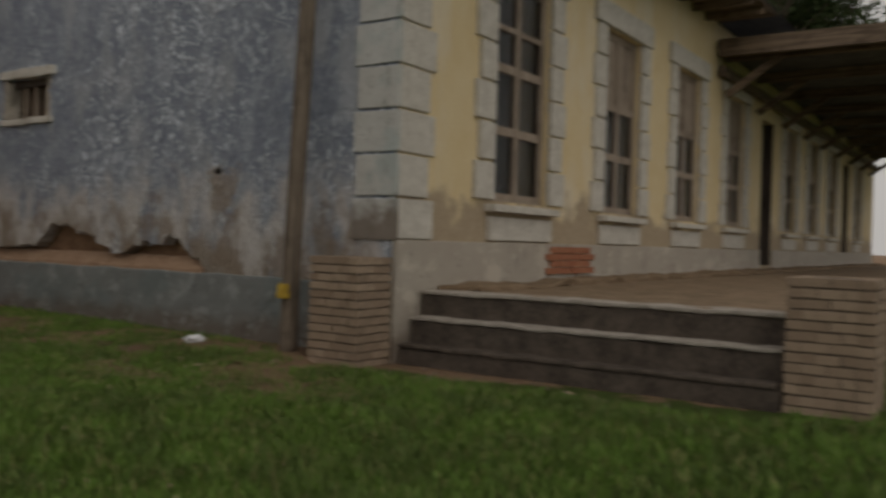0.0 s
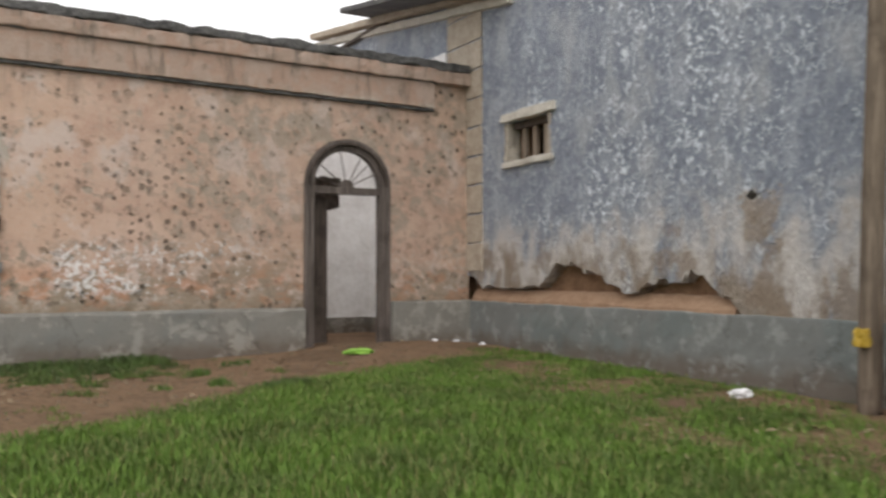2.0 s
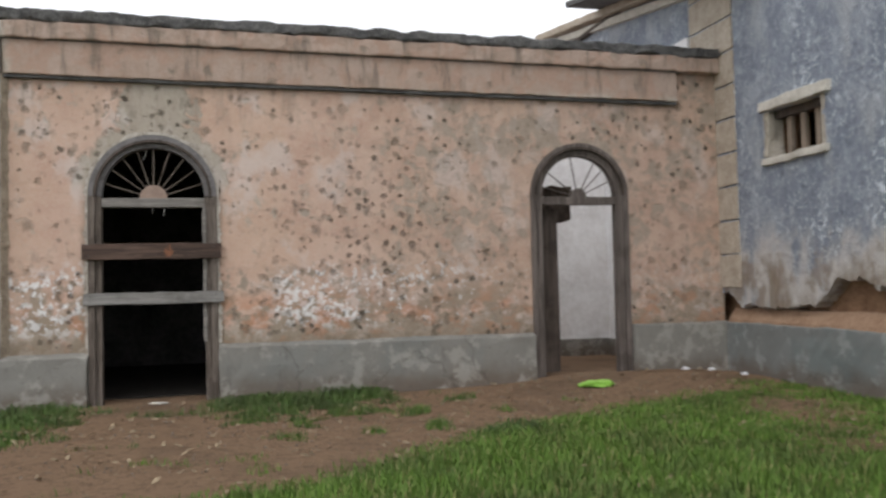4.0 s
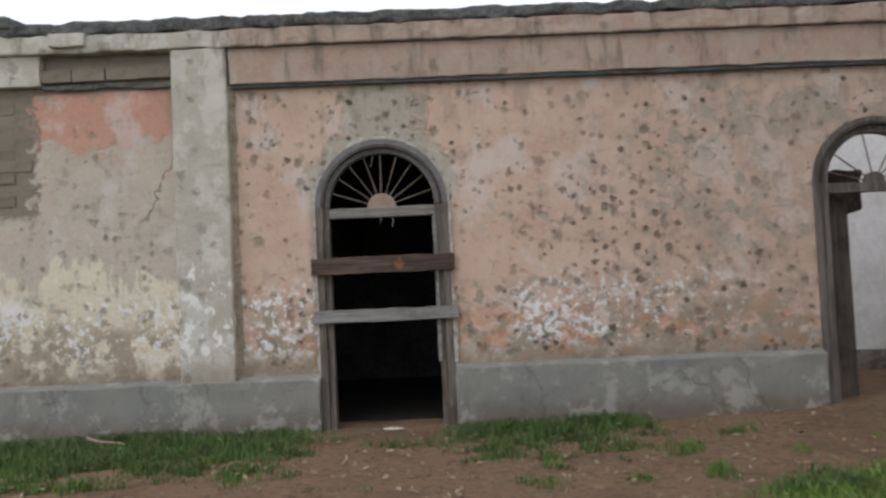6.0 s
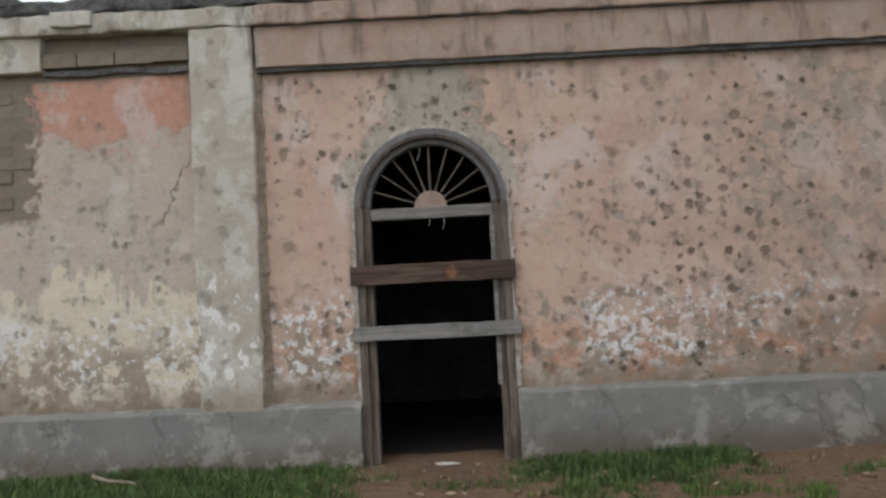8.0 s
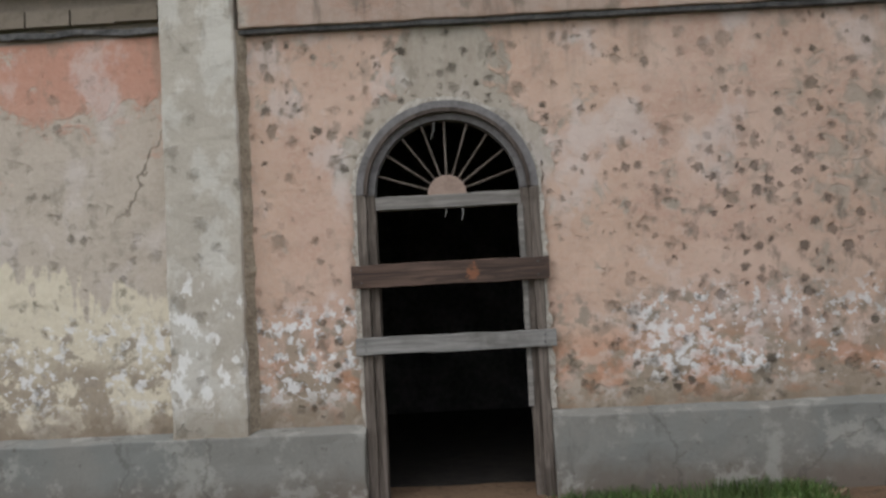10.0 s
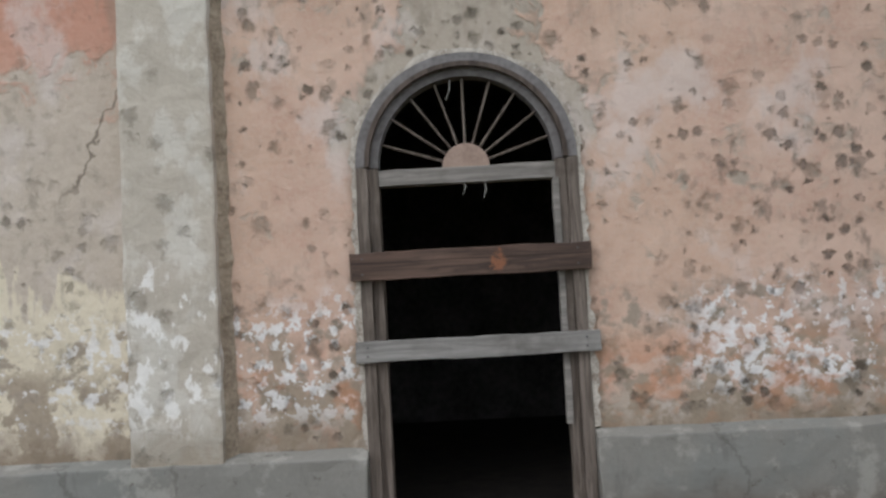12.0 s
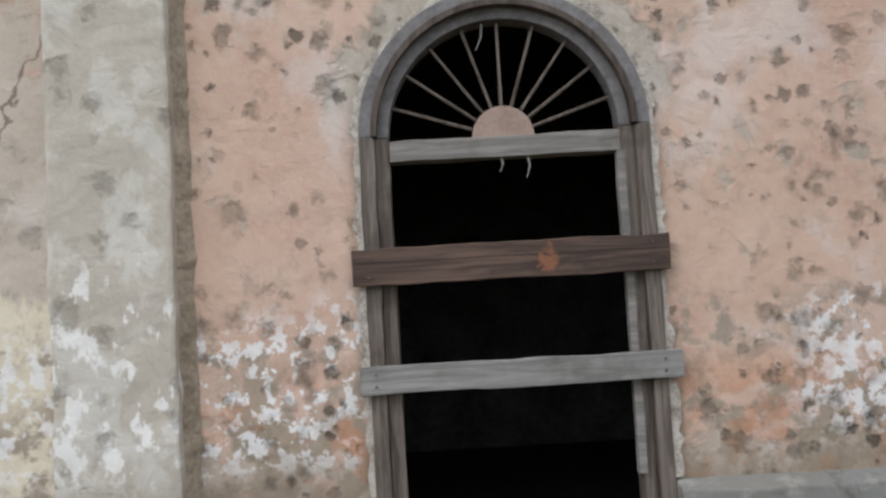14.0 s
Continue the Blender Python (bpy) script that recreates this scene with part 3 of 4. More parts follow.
def brick_mesh(name, l, w, h, material, seed=0):
    """One worn brick, centred, with chipped edges."""
    return mesh_of(name, slab(-l / 2, l / 2, -w / 2, w / 2, -h / 2, h / 2, 0.006, 0.004, 0, seed), material)


# ---- ground ----
def ground_z(x, y):
    near = max(0.0, min(1.0, (x - 3.6) / 2.2))
    z = 0.012 * min(0.0, max(y, -7.0)) + 0.05 * (1 - 0.95 * near * near * (3 - 2 * near)) * min(0.0, max(y, -12.0) + 7.0)
    z += 0.09 * math.exp(-(((x - 5.0) / 1.3) ** 2) - ((y + 0.2) / 1.2) ** 2)
    return z + 0.05 * math.exp(-(((x - 6.2) / 0.9) ** 2)) * (1 if -7 < y < 0 else 0)


EDGE = [(-30, -5.0), (-4, -4.9), (-1, -4.7), (0.2, -4.4), (1.2, -4.0), (2.0, -3.5), (3.0, -2.6), (4.5, -1.95), (5.2, -1.6), (6, -1.3), (900, -1.3)]


def turf(x, y):
    """How thickly grass grows at a place, 0 to 1."""
    e = next(b + (d - b) * (x - a) / (c - a) for (a, b), (c, d) in zip(EDGE, EDGE[1:]) if x <= c)
    n = noise.noise(Vector((x * 0.9, y * 0.9, 0))) * 0.5 + noise.noise(Vector((x * 2.9, y * 2.9, 5))) * 0.3
    g = max(0.0, min(1.0, (e - y) / 0.7 + 0.45 + 0.7 * n))
    if x > 3.5:
        worn = max(0.0, min(1.0, (x - 3.9 - 0.18 * (y + 4)) / 1.6))
        g *= 1 - worn * max(0.0, min(1.0, 0.62 - 1.4 * n)) * (1 if y > -7 else max(0.0, min(1.0, (y + 9) / 2)))
    if y < -6.2 and x > 4.6:
        g *= max(0.0, min(1.0, 1 - (x - 5.9 - 0.14 * (-7 - y)) / 0.5 + n)) if y > -10.8 else 1
    rag = noise.noise(Vector((x * 1.6, y * 3.0, 21))) * 0.7 + noise.noise(Vector((x * 5.5, y * 7.0, 25))) * 0.6
    foot = max(0.0, 1 - ((x + 3.6) / 3.2) ** 6) * max(0.0, min(1.0, (y + 2.35 + 0.9 * rag) / 1.3)) * (1 if y < 0 else 0)
    foot2 = max(0.0, 1 - ((x - 1.5) / 1.1) ** 4) * max(0.0, min(1.0, (y + 1.75 + 0.8 * rag) / 1.1)) * (1 if y < 0 else 0)
    specks = 1.1 * max(0.0, noise.noise(Vector((x * 2.6, y * 2.6, 11))) - 0.15)
    foot, foot2 = foot * (0.70 + 0.9 * rag), foot2 * (0.62 + 1.0 * rag)
    return max(g, min(1.0, 1.1 * foot), min(1.0, 1.1 * foot2), specks if y < 0 else 0)


xs = [-400, -200, -90, -40, -20, -12] + [-9 + 0.2 * i for i in range(96)] + [11, 14, 20, 30, 60, 120, 250, 500]
ys = [-400, -200, -90, -45, -25, -18] + [-14 + 0.2 * i for i in range(75)] + [1.5, 3, 6, 12, 30, 80, 200, 500]
verts = [(x, y, ground_z(x, y) + 0.018 * noise.noise(Vector((x * 1.7, y * 1.7, 0)))) for y in ys for x in xs]
nx = len(xs)
quads = [(j * nx + i, j * nx + i + 1, (j + 1) * nx + i + 1, (j + 1) * nx + i) for j in range(len(ys) - 1) for i in range(nx - 1)]
gm = bpy.data.meshes.new("ground")
gm.from_pydata(verts, [], quads)
gm.materials.append(M_EARTH)
gm.polygons.foreach_set("use_smooth", [True] * len(gm.polygons))
field = gm.attributes.new("turf", "FLOAT", "POINT")
field.data.foreach_set("value", [turf(x, y) for x, y, z in verts])
tagged(new("ground", gm), "trodden brown earth with patches of short green turf", "ground", kind="structure")

# ---- pink yard wall with two arched doorways ----
D1, D2 = (0.0, 0.648, 2.16), (4.78, 0.61, 2.18)
X_WALL = 6.635
north = thing("wall_north", (-1, 0.2, 0), "peeling pink plastered yard wall with two arched doorways", "wall", "structure")
part("wall_body", arch_wall(-9.0, X_WALL, 0.0, 0.45, -0.3, 3.95, [D1, D2]), M_PINK, north)


def sloped(bm):
    """The wall's top falls a little towards the east."""
    for v in bm.verts:
        v.co.z -= 0.014 * v.co.x
    return bm


def canted(bm, top):
    """A plinth's top slopes down to its front edge."""
    for v in bm.verts:
        if v.co.z > top - 0.04 and v.co.y < -0.02:
            v.co.z -= 0.055
    return bm


part("fascia", sloped(slab(-1.44, 6.05, -0.085, 0.1, 3.39, 3.75, 0.012, 0.012, 0.12, 1)), M_TRIM, north)
part("fascia", sloped(slab(-9.0, -3.32, -0.085, 0.1, 3.44, 3.76, 0.012, 0.015, 0.12, 2)), M_TRIM, north)
part("moulding", sloped(slab(-9.0, X_WALL, -0.135, 0.1, 3.75, 3.93, 0.02, 0.02, 0.09, 3)), M_TRIM, north)
part("coping", sloped(slab(-9.0, X_WALL, -0.15, 0.5, 3.93, 4.05, 0.03, 0.032, 0.05, 4)), M_COPING, north, "dark weathered coping")
part("loose_coping_block", sloped(slab(-3.18, -2.82, -0.19, 0.05, 3.80, 3.93, 0.012, 0.012, 0.06, 5)), M_SURROUND, north)
part("coping_lump", sloped(slab(-3.95, -3.55, -0.2, 0.25, 4.0, 4.14, 0.05, 0.02, 0.06, 6)), M_COPING, north)
# dark slab added as the broken shadow line below the fascia gap
part("ledge_shadow_slab", sloped(slab(-3.32, -2.0, -0.05, 0.1, 3.41, 3.455, 0.008, 0.03, 0.06, 12)), M_COPING, north)
part("pilaster", slab(-2.0, -1.455, -0.12, 0.1, 0.435, 3.775, 0.022, 0.011, 0.09, 7), M_TRIM, north, "grey plaster pilaster")
part("plinth", canted(slab(-9.0, -0.652, -0.135, 0.1, -0.3, 0.565, 0.012, 0.012, 0.12, 8), 0.565), M_PLINTH, north, "cement plinth")
part("plinth", canted(slab(0.652, 4.165, -0.125, 0.1, -0.3, 0.61, 0.012, 0.012, 0.12, 9), 0.61), M_PLINTH, north, "cement plinth")
part("plinth", slab(5.395, X_WALL, -0.11, 0.1, -0.3, 0.64, 0.018, 0.008, 0.12, 10), M_PLINTH, north, "cement plinth")

bm = slab(-1.47, -1.402, -0.09, 0.1, 0.5, 3.40, 0, 0, 0.05)
for v in bm.verts:
    if v.co.x > -1.42:
        v.co.x += 0.022 * noise.noise(Vector((0, 7, v.co.z * 5))) + 0.012 * noise.noise(Vector((0, 3, v.co.z * 17)))
        v.co.y = max(v.co.y, -0.003)
    else:
        v.co.y += 0.03 * max(0.0, noise.noise(Vector((4, 0, v.co.z * 6))))
part("stained_edge", bm, M_STAINED, north, "brown stained broken plaster edge")
# added dark strips: grime plus the shadow lines under fascia and moulding
part("grime_shadow_strip", sloped(slab(-1.44, 6.05, -0.06, 0.1, 3.352, 3.388, 0.006, 0.006, 0.08, 16)), M_COPING, north, "dark strip for the grime and shadow line under the fascia")
part("grime_shadow_strip", sloped(slab(-1.5, 6.1, -0.105, 0.1, 3.742, 3.762, 0.004, 0.008, 0.06, 17)), M_COPING, north)


def chipped_edge(cx, sp, r, seed):
    """Uneven broken plaster round an arched frame."""
    line = [(cx - r, 0.05 + 0.04 * i) for i in range(int((sp - 0.05) / 0.04))] + arc(cx, sp, r, 60) + [(cx + r, sp - 0.04 * (i + 1)) for i in range(int((sp - 0.6) / 0.04))]
    outer = []
    for x, z in line:
        d = Vector((x - cx, max(0.0, z - sp))).normalized()
        w = 0.032 + 0.05 * max(0.0, noise.noise(Vector((x * 5 + seed, 0, z * 7)))) + 0.02 * noise.noise(Vector((x * 19, seed, z * 23)))
        outer.append((x + d.x * max(w, 0.006), z + d.y * max(w, 0.006)))
    bm = bmesh.new()
    ribbon(bm, line, outer, -0.024, 0.03)
    return bm


part("chipped_edge", chipped_edge(0.0, 2.16, 0.64, 3), M_CHIP, north, "pale chipped plaster edge")

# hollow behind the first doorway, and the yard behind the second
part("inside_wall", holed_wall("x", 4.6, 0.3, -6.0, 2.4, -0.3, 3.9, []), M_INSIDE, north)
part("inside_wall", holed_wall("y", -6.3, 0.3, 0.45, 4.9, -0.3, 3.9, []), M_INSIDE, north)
part("inside_wall", holed_wall("y", 2.4, 0.3, 0.45, 4.9, -0.3, 3.5, []), M_WHITE, north)
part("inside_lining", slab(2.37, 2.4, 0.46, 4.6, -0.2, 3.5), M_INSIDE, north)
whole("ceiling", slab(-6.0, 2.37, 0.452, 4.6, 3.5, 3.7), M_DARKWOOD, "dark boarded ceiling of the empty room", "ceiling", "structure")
# floor colour carries the unlit look of the room
whole("floor", slab(-6.0, 2.37, 0.45, 4.6, -0.2, 0.02), M_FLOORIN, "bare earth floor inside, darkened to read as unlit", "floor", "structure")
back = thing("wall_yard", (5, 3.3, 0), "whitewashed inner yard wall, dirty at its foot", "wall", "structure")
part("wall_body", slab(2.7, X_WALL - 0.06, 3.3, 3.6, -0.2, 3.4, 0, 0, 0), M_WHITE, back)
part("side_lining", slab(X_WALL - 0.06, X_WALL - 0.022, 0.58, 3.3, -0.2, 4.3, 0, 0, 0), M_WHITE, back)
part("skirting", slab(X_WALL - 0.1, X_WALL - 0.062, 0.6, 3.23, -0.2, 0.26, 0.01, 0.01, 0.2), M_PLINTH, back)
part("skirting", slab(2.7, X_WALL - 0.062, 3.24, 3.298, -0.2, 0.26, 0.01, 0.01, 0.2), M_PLINTH, back)


def arched_frame(cx, ro, rm, ri, sp, name, label, hub, wood_v, wood_h, spokes):
    """A round-headed wooden door frame with a fanlight."""
    door = thing(name, (cx, 0.05, 0), label, "door frame", "structure")
    for r0, r1, y0, y1 in ((ro, rm, -0.035, 0.14), (rm, ri, 0.005, 0.12)):
        bm = bmesh.new()
        ribbon(bm, arc(cx, sp, r1), arc(cx, sp, r0), y0, y1)
        part("arch_moulding", bm, M_ARCH if wood_v is M_FRAME else wood_v, door)
        for s in (-1, 1):
            a, b = sorted((cx + s * r0, cx + s * r1))
            part("jamb", slab(a, b, y0, y1, -0.05, sp, 0.006, 0.006, 0.15, cx + s), wood_v, door)
    bm = bmesh.new()
    ribbon(bm, arc(cx, sp, rm - 0.014), arc(cx, sp, rm + 0.014), -0.05, 0.0)
    part("bead", bm, M_DARKWOOD, door)
    part("transom", slab(cx - ri, cx + ri, 0.0, 0.11, sp - 0.115, sp - 0.02, 0.006, 0.005, 0.1, 3), wood_h, door)
    bm = bmesh.new()
    prism(bm, arc(cx, sp - 0.02, hub, 16), 0.02, 0.08)
    part("fanlight_hub", bm, M_HUB if wood_v is M_FRAME else wood_v, door, "reddish half-round fanlight hub" if wood_v is M_FRAME else "")
    for a in spokes:
        c, s = math.cos(radians(a)), math.sin(radians(a))
        bm = bmesh.new()
        tube(bm, [(cx + hub * 0.9 * c, 0.05, sp - 0.02 + hub * 0.9 * s), (cx + (ri + 0.01) * c, 0.05, sp - 0.02 + (ri + 0.01) * s)], 0.0075, sides=6)
        part("fanlight_spoke", bm, wood_v, door)
    return door


door = arched_frame(0.0, 0.648, 0.58, 0.517, 2.16, "door_1", "weathered grey wooden arched door frame with a fanlight", 0.14, M_FRAME, M_FRAMEX, [18 + 18 * i for i in range(9)])
for x, l in ((-0.02, 0.07), (0.10, 0.10)):
    bm = bmesh.new()
    tube(bm, [(x, 0.02, 2.05), (x + 0.01, 0.015, 2.05 - l * 0.5), (x - 0.005, 0.02, 2.05 - l)], 0.006, 0.003, 6)
    part("hanging_root", bm, M_GREYBOARD, door, "pale dry root end")
bm = bmesh.new()
tube(bm, [(-0.07, 0.03, 2.66), (-0.075, 0.02, 2.60), (-0.1, 0.02, 2.54)], 0.005, 0.003, 6)
part("hanging_root", bm, M_GREYBOARD, door, "pale dry root end")
part("batten", slab(0.497, 0.535, -0.02, 0.03, 0.62, 2.04, 0.005, 0.006, 0.12, 2), M_FRAMEX, door)
door2 = arched_frame(4.78, 0.61, 0.55, 0.46, 2.18, "door_2", "dark old arched door frame with a broken fanlight", 0.10, M_OLDFRAME, M_OLDFRAME, [25, 45, 62, 100, 142, 165])


def barring_board(x0, x1, z0, z1, seed, material, label):
    """A plank with its nails."""
    bd = whole("barring_board", slab(x0, x1, -0.072, -0.036, z0, z1, 0.006, 0.007, 0.06, seed), material, label, "board")
    for x in (x0 + 0.07, x1 - 0.08):
        for z in (z0 + 0.035, z1 - 0.035):
            bm = bmesh.new()
            tube(bm, [(x, -0.082, z), (x, -0.06, z)], 0.006, sides=8)
            part("nail", bm, M_ROOF, bd, "rusty nail head")
    return bd


barring_board(-0.70, 0.69, 1.50, 1.66, 4, M_DARKBOARD, "dark brown plank nailed across the doorway")
barring_board(-0.69, 0.71, 1.03, 1.15, 9, M_GREYBOARD, "pale grey plank nailed across the doorway")
leaf = slab(0, 0.25, -0.025, 0.025, 0.1, 2.03, 0.006, 0.004, 0.2, 4)
bmesh.ops.transform(leaf, matrix=pose(4.315, 0.155, 0, 0, 0, 12), verts=leaf.verts)
whole("door_leaf", leaf, M_DARKWOOD, "narrow dark wooden door leaf hanging in the frame", "door")
whole("roof_beam", slab(2.7, 4.95, 0.75, 0.98, 1.93, 2.36, 0.02, 0.05, 0.1, 8), M_DARKWOOD, "dark broken beam end jutting from the yard wall", "beam")

# ---- main building: blue-grey gable wall, yellow front ----
Y_F, X_END, Y_BACK, Z_TOP = -7.465, 38.0, 6.0, 5.25
WIN = (-1.97, -1.05, 2.48, 3.0)
east = thing("wall_east", (X_WALL, -3, 0), "blue-grey plastered gable wall, flaking, with bare mud at its foot", "wall", "structure")
part("wall_core", holed_wall("y", X_WALL + 0.17, 0.36, Y_F + 0.5, Y_BACK, -0.3, Z_TOP, [WIN]), M_MUD, east)

PEEL = [(-7.5, 0.62), (-4.95, 0.64), (-4.85, 0.72), (-4.5, 1.0), (-3.85, 0.95), (-3.44, 0.78), (-2.95, 0.97), (-2.55, 1.1), (-2.1, 1.12), (-1.75, 0.87), (-1.0, 0.82), (-0.4, 0.85), (-0.15, 0.98), (6.0, 0.95)]


def peel_line(y):
    z = next(b + (d - b) * (y - a) / (c - a) for (a, b), (c, d) in zip(PEEL, PEEL[1:]) if y <= c)
    return z + (0.10 * noise.noise(Vector((y * 4.0, 1, 0))) + 0.07 * noise.noise(Vector((y * 13.0, 2, 0))) if -4.95 < y < -0.1 else 0)


bm = bmesh.new()
cuts = sorted(set([Y_F + 0.03 * i for i in range(int((Y_BACK - Y_F) / 0.03))] + [Y_BACK, WIN[0], WIN[1]]))
for a, b in zip(cuts, cuts[1:]):
    if b - a < 1e-4:
        continue
    za, zb = peel_line(a), peel_line(b)
    spans = [(za, zb, Z_TOP, Z_TOP)]
    if a >= WIN[0] - 1e-4 and b <= WIN[1] + 1e-4:
        spans = [(za, zb, WIN[2], WIN[2]), (WIN[3], WIN[3], Z_TOP, Z_TOP)]
    for p, q, r, s in spans:
        f = [bm.verts.new(c) for c in ((X_WALL - 0.02, b, q), (X_WALL - 0.02, a, p), (X_WALL - 0.02, a, r), (X_WALL - 0.02, b, s))]
        g = [bm.verts.new(c) for c in ((X_WALL + 0.18, b, q), (X_WALL + 0.18, a, p), (X_WALL + 0.18, a, r), (X_WALL + 0.18, b, s))]
        bm.faces.new(f), bm.faces.new((f[1], f[0], g[0], g[1])), bm.faces.new((f[3], f[2], g[2], g[3]))
part("plaster_skin", bm, M_BLUE, east, "flaking blue-grey limewashed plaster")
part("plinth", slab(X_WALL - 0.05, X_WALL + 0.18, -6.89, 0.0, -0.3, 0.635, 0.02, 0.014, 0.1, 11), M_PLINTH_E, east, "blue-grey cement plinth")
bm = slab(X_WALL - 0.03, X_WALL + 0.18, -4.9, -0.1, 0.6, 0.80, 0.0, 0.018, 0.065, 14)
for v in bm.verts:
    v.co.x = max(v.co.x, X_WALL - 0.035 + 0.75 * max(0.0, v.co.z - 0.64))
part("mud_ledge", bm, M_LEDGE, east, "washed reddish mud ledge")


def raked(bm, rise=0.145):
    """The gable's verge climbs towards the back."""
    for v in bm.verts:
        v.co.z += rise * v.co.y
    return bm


part("cornice_band", raked(slab(X_WALL - 0.10, X_WALL + 0.03, -1.2, Y_BACK, 4.72, 4.84, 0.015, 0.01, 0.2, 2)), M_SURROUND, east)
part("cornice_band", raked(slab(X_WALL - 0.20, X_WALL + 0.03, -1.2, Y_BACK, 4.88, 5.0, 0.015, 0.01, 0.2, 3)), M_QUOIN_B, east)
for i in range(-1, 9):
    z0 = 1.852 - 0.41 + 0.407 * i
    z0, z1 = max(z0, 0.64) + 0.012, z0 + 0.407 - 0.012
    if z1 - z0 > 0.1:
        part("quoin", slab(X_WALL - 0.045, X_WALL - 0.015, Y_F - 0.035, Y_F + (0.50 if i % 2 else 0.46), z0, z1, 0.01, 0.006, 0.1, i), M_QUOIN, east)
        part("quoin", slab(X_WALL - 0.04, X_WALL - 0.015, -0.42, 0.56, z0, z1, 0.01, 0.008, 0.07, i + 20), M_QUOIN_B, east)
win = thing("window_1", (X_WALL, -1.5, 2.46), "small barred window with a rough limewashed surround", "window", "structure")
for n_, b in (("lintel", (WIN[0] - 0.16, WIN[1] + 0.12, WIN[3], WIN[3] + 0.12)), ("sill", (WIN[0] - 0.1, WIN[1] + 0.1, WIN[2] - 0.08, WIN[2])), ("side", (WIN[0] - 0.05, WIN[0] + 0.02, WIN[2], WIN[3])), ("side", (WIN[1] - 0.02, WIN[1] + 0.07, WIN[2], WIN[3]))):
    part(n_, slab(X_WALL - (0.028 if n_ == "side" else 0.075), X_WALL + 0.18, *b, 0.012, 0.02, 0.06, b[0]), M_SURROUND if n_ != "side" else M_BASE, win)
for y in (-1.26, -1.5, -1.74):
    part("bar", slab(X_WALL + 0.10, X_WALL + 0.15, y - 0.035, y + 0.035, WIN[2], WIN[3], 0.006), M_SASH, win)
part("head_board", slab(X_WALL + 0.06, X_WALL + 0.16, WIN[0], WIN[1], WIN[3] - 0.09, WIN[3], 0.006), M_DARKWOOD, win)

front = thing("wall_front", (12, Y_F, 0), "long faded yellow plastered front with pale window surrounds", "wall", "structure")
CENTRES = [9.0, 11.98, 14.95, 17.95, 23.0, 25.9, 28.9, 34.0]
HOLES = [(c - 0.66, c + 0.66, 1.5, 4.05) for c in CENTRES] + [(20.1, 21.2, 0.7, 3.95), (30.9, 32.1, 0.7, 3.95)]
part("wall_body", holed_wall("x", Y_F, 0.5, X_WALL - 0.015, X_END, -0.3, Z_TOP, HOLES), M_YEL, front)
part("base_band", slab(X_WALL - 0.03, 20.08, Y_F - 0.04, Y_F + 0.02, -0.2, 1.05, 0.012, 0.008, 0.4, 1), M_BASE, front, "grey cement base band")
part("base_band", slab(21.22, X_END, Y_F - 0.04, Y_F + 0.02, -0.2, 1.05, 0.012, 0.008, 0.4, 2), M_BASE, front, "grey cement base band")
for i in range(-1, 9):
    z0 = max(1.852 - 0.41 + 0.407 * i, 1.05) + 0.012
    z1 = 1.852 + 0.407 * i - 0.015
    if z1 - z0 > 0.1:
        part("quoin", slab(X_WALL - 0.014, X_WALL + (0.55 if i % 2 else 0.45), Y_F - 0.035, Y_F + 0.01, z0, z1, 0.01, 0.005, 0.1, i), M_SURROUND, front)


def sash_window(c, number):
    w = thing(f"window_{number}", (c, Y_F, 1.6), "tall wooden casement window with a notched pale surround", "window", "structure", "windows of the yellow front")
    for i in range(6):
        z0 = 1.5 + 0.425 * i
        for s in (-1, 1):
            a, b = sorted((c + s * 0.66, c + s * (1.06 if i % 2 == 0 else 0.98)))
            part("surround_block", slab(a, b, Y_F - 0.045, Y_F + 0.02, z0 + 0.012, z0 + 0.41, 0.008, 0.004, 0.15, i), M_SURROUND, w)
    part("head", slab(c - 1.06, c + 1.06, Y_F - 0.06, Y_F + 0.02, 4.06, 4.38, 0.012, 0.006, 0.2), M_SURROUND, w)
    part("sill", slab(c - 0.8, c + 0.8, Y_F - 0.13, Y_F + 0.1, 1.38, 1.46, 0.012, 0.006, 0.2), M_SURROUND, w)
    part("apron", slab(c - 0.75, c + 0.75, Y_F - 0.045, Y_F + 0.02, 1.07, 1.33, 0.012, 0.006, 0.2), M_SURROUND, w)
    y0, y1 = Y_F + 0.07, Y_F + 0.15
    for s in (-1, 1):
        bm = bmesh.new()
        a, b = sorted((c + s * 0.66, c + s * 0.56))
        box(bm, a, b, y0, y1, 1.5, 4.05)
        a, b = sorted((c + s * 0.001, c + s * 0.05))
        box(bm, a, b, y0, y1, 1.5, 4.05)
        leaf_ = part("casement", bm, M_SASH, w, "weathered brown wooden casement")
        a, b = sorted((c + s * 0.05, c + s * 0.56))
        for z in (1.5, 2.25, 2.95, 3.95):
            part("rail", slab(a, b, y0 + 0.004, y1 - 0.004, z, z + 0.10, 0.006), M_SASH, leaf_)
        if number == 2:
            part("pane", slab(a, b, y0 + 0.035, y0 + 0.041, 3.05, 3.95), M_GLASS, leaf_, "dusty glass pane")
            part("rail", slab(a, b, y0 + 0.004, y1 - 0.004, 3.42, 3.48, 0.006), M_SASH, leaf_)
        else:
            part("panel", slab(a, b, y0 + 0.03, y1 - 0.02, 3.05, 3.95), M_SASH, leaf_)
        for z0, z1 in ((1.6, 2.25), (2.35, 2.95)):
            part("pane", slab(a, b, y0 + 0.035, y0 + 0.041, z0, z1), M_GLASS, leaf_, "dark dusty glass pane")


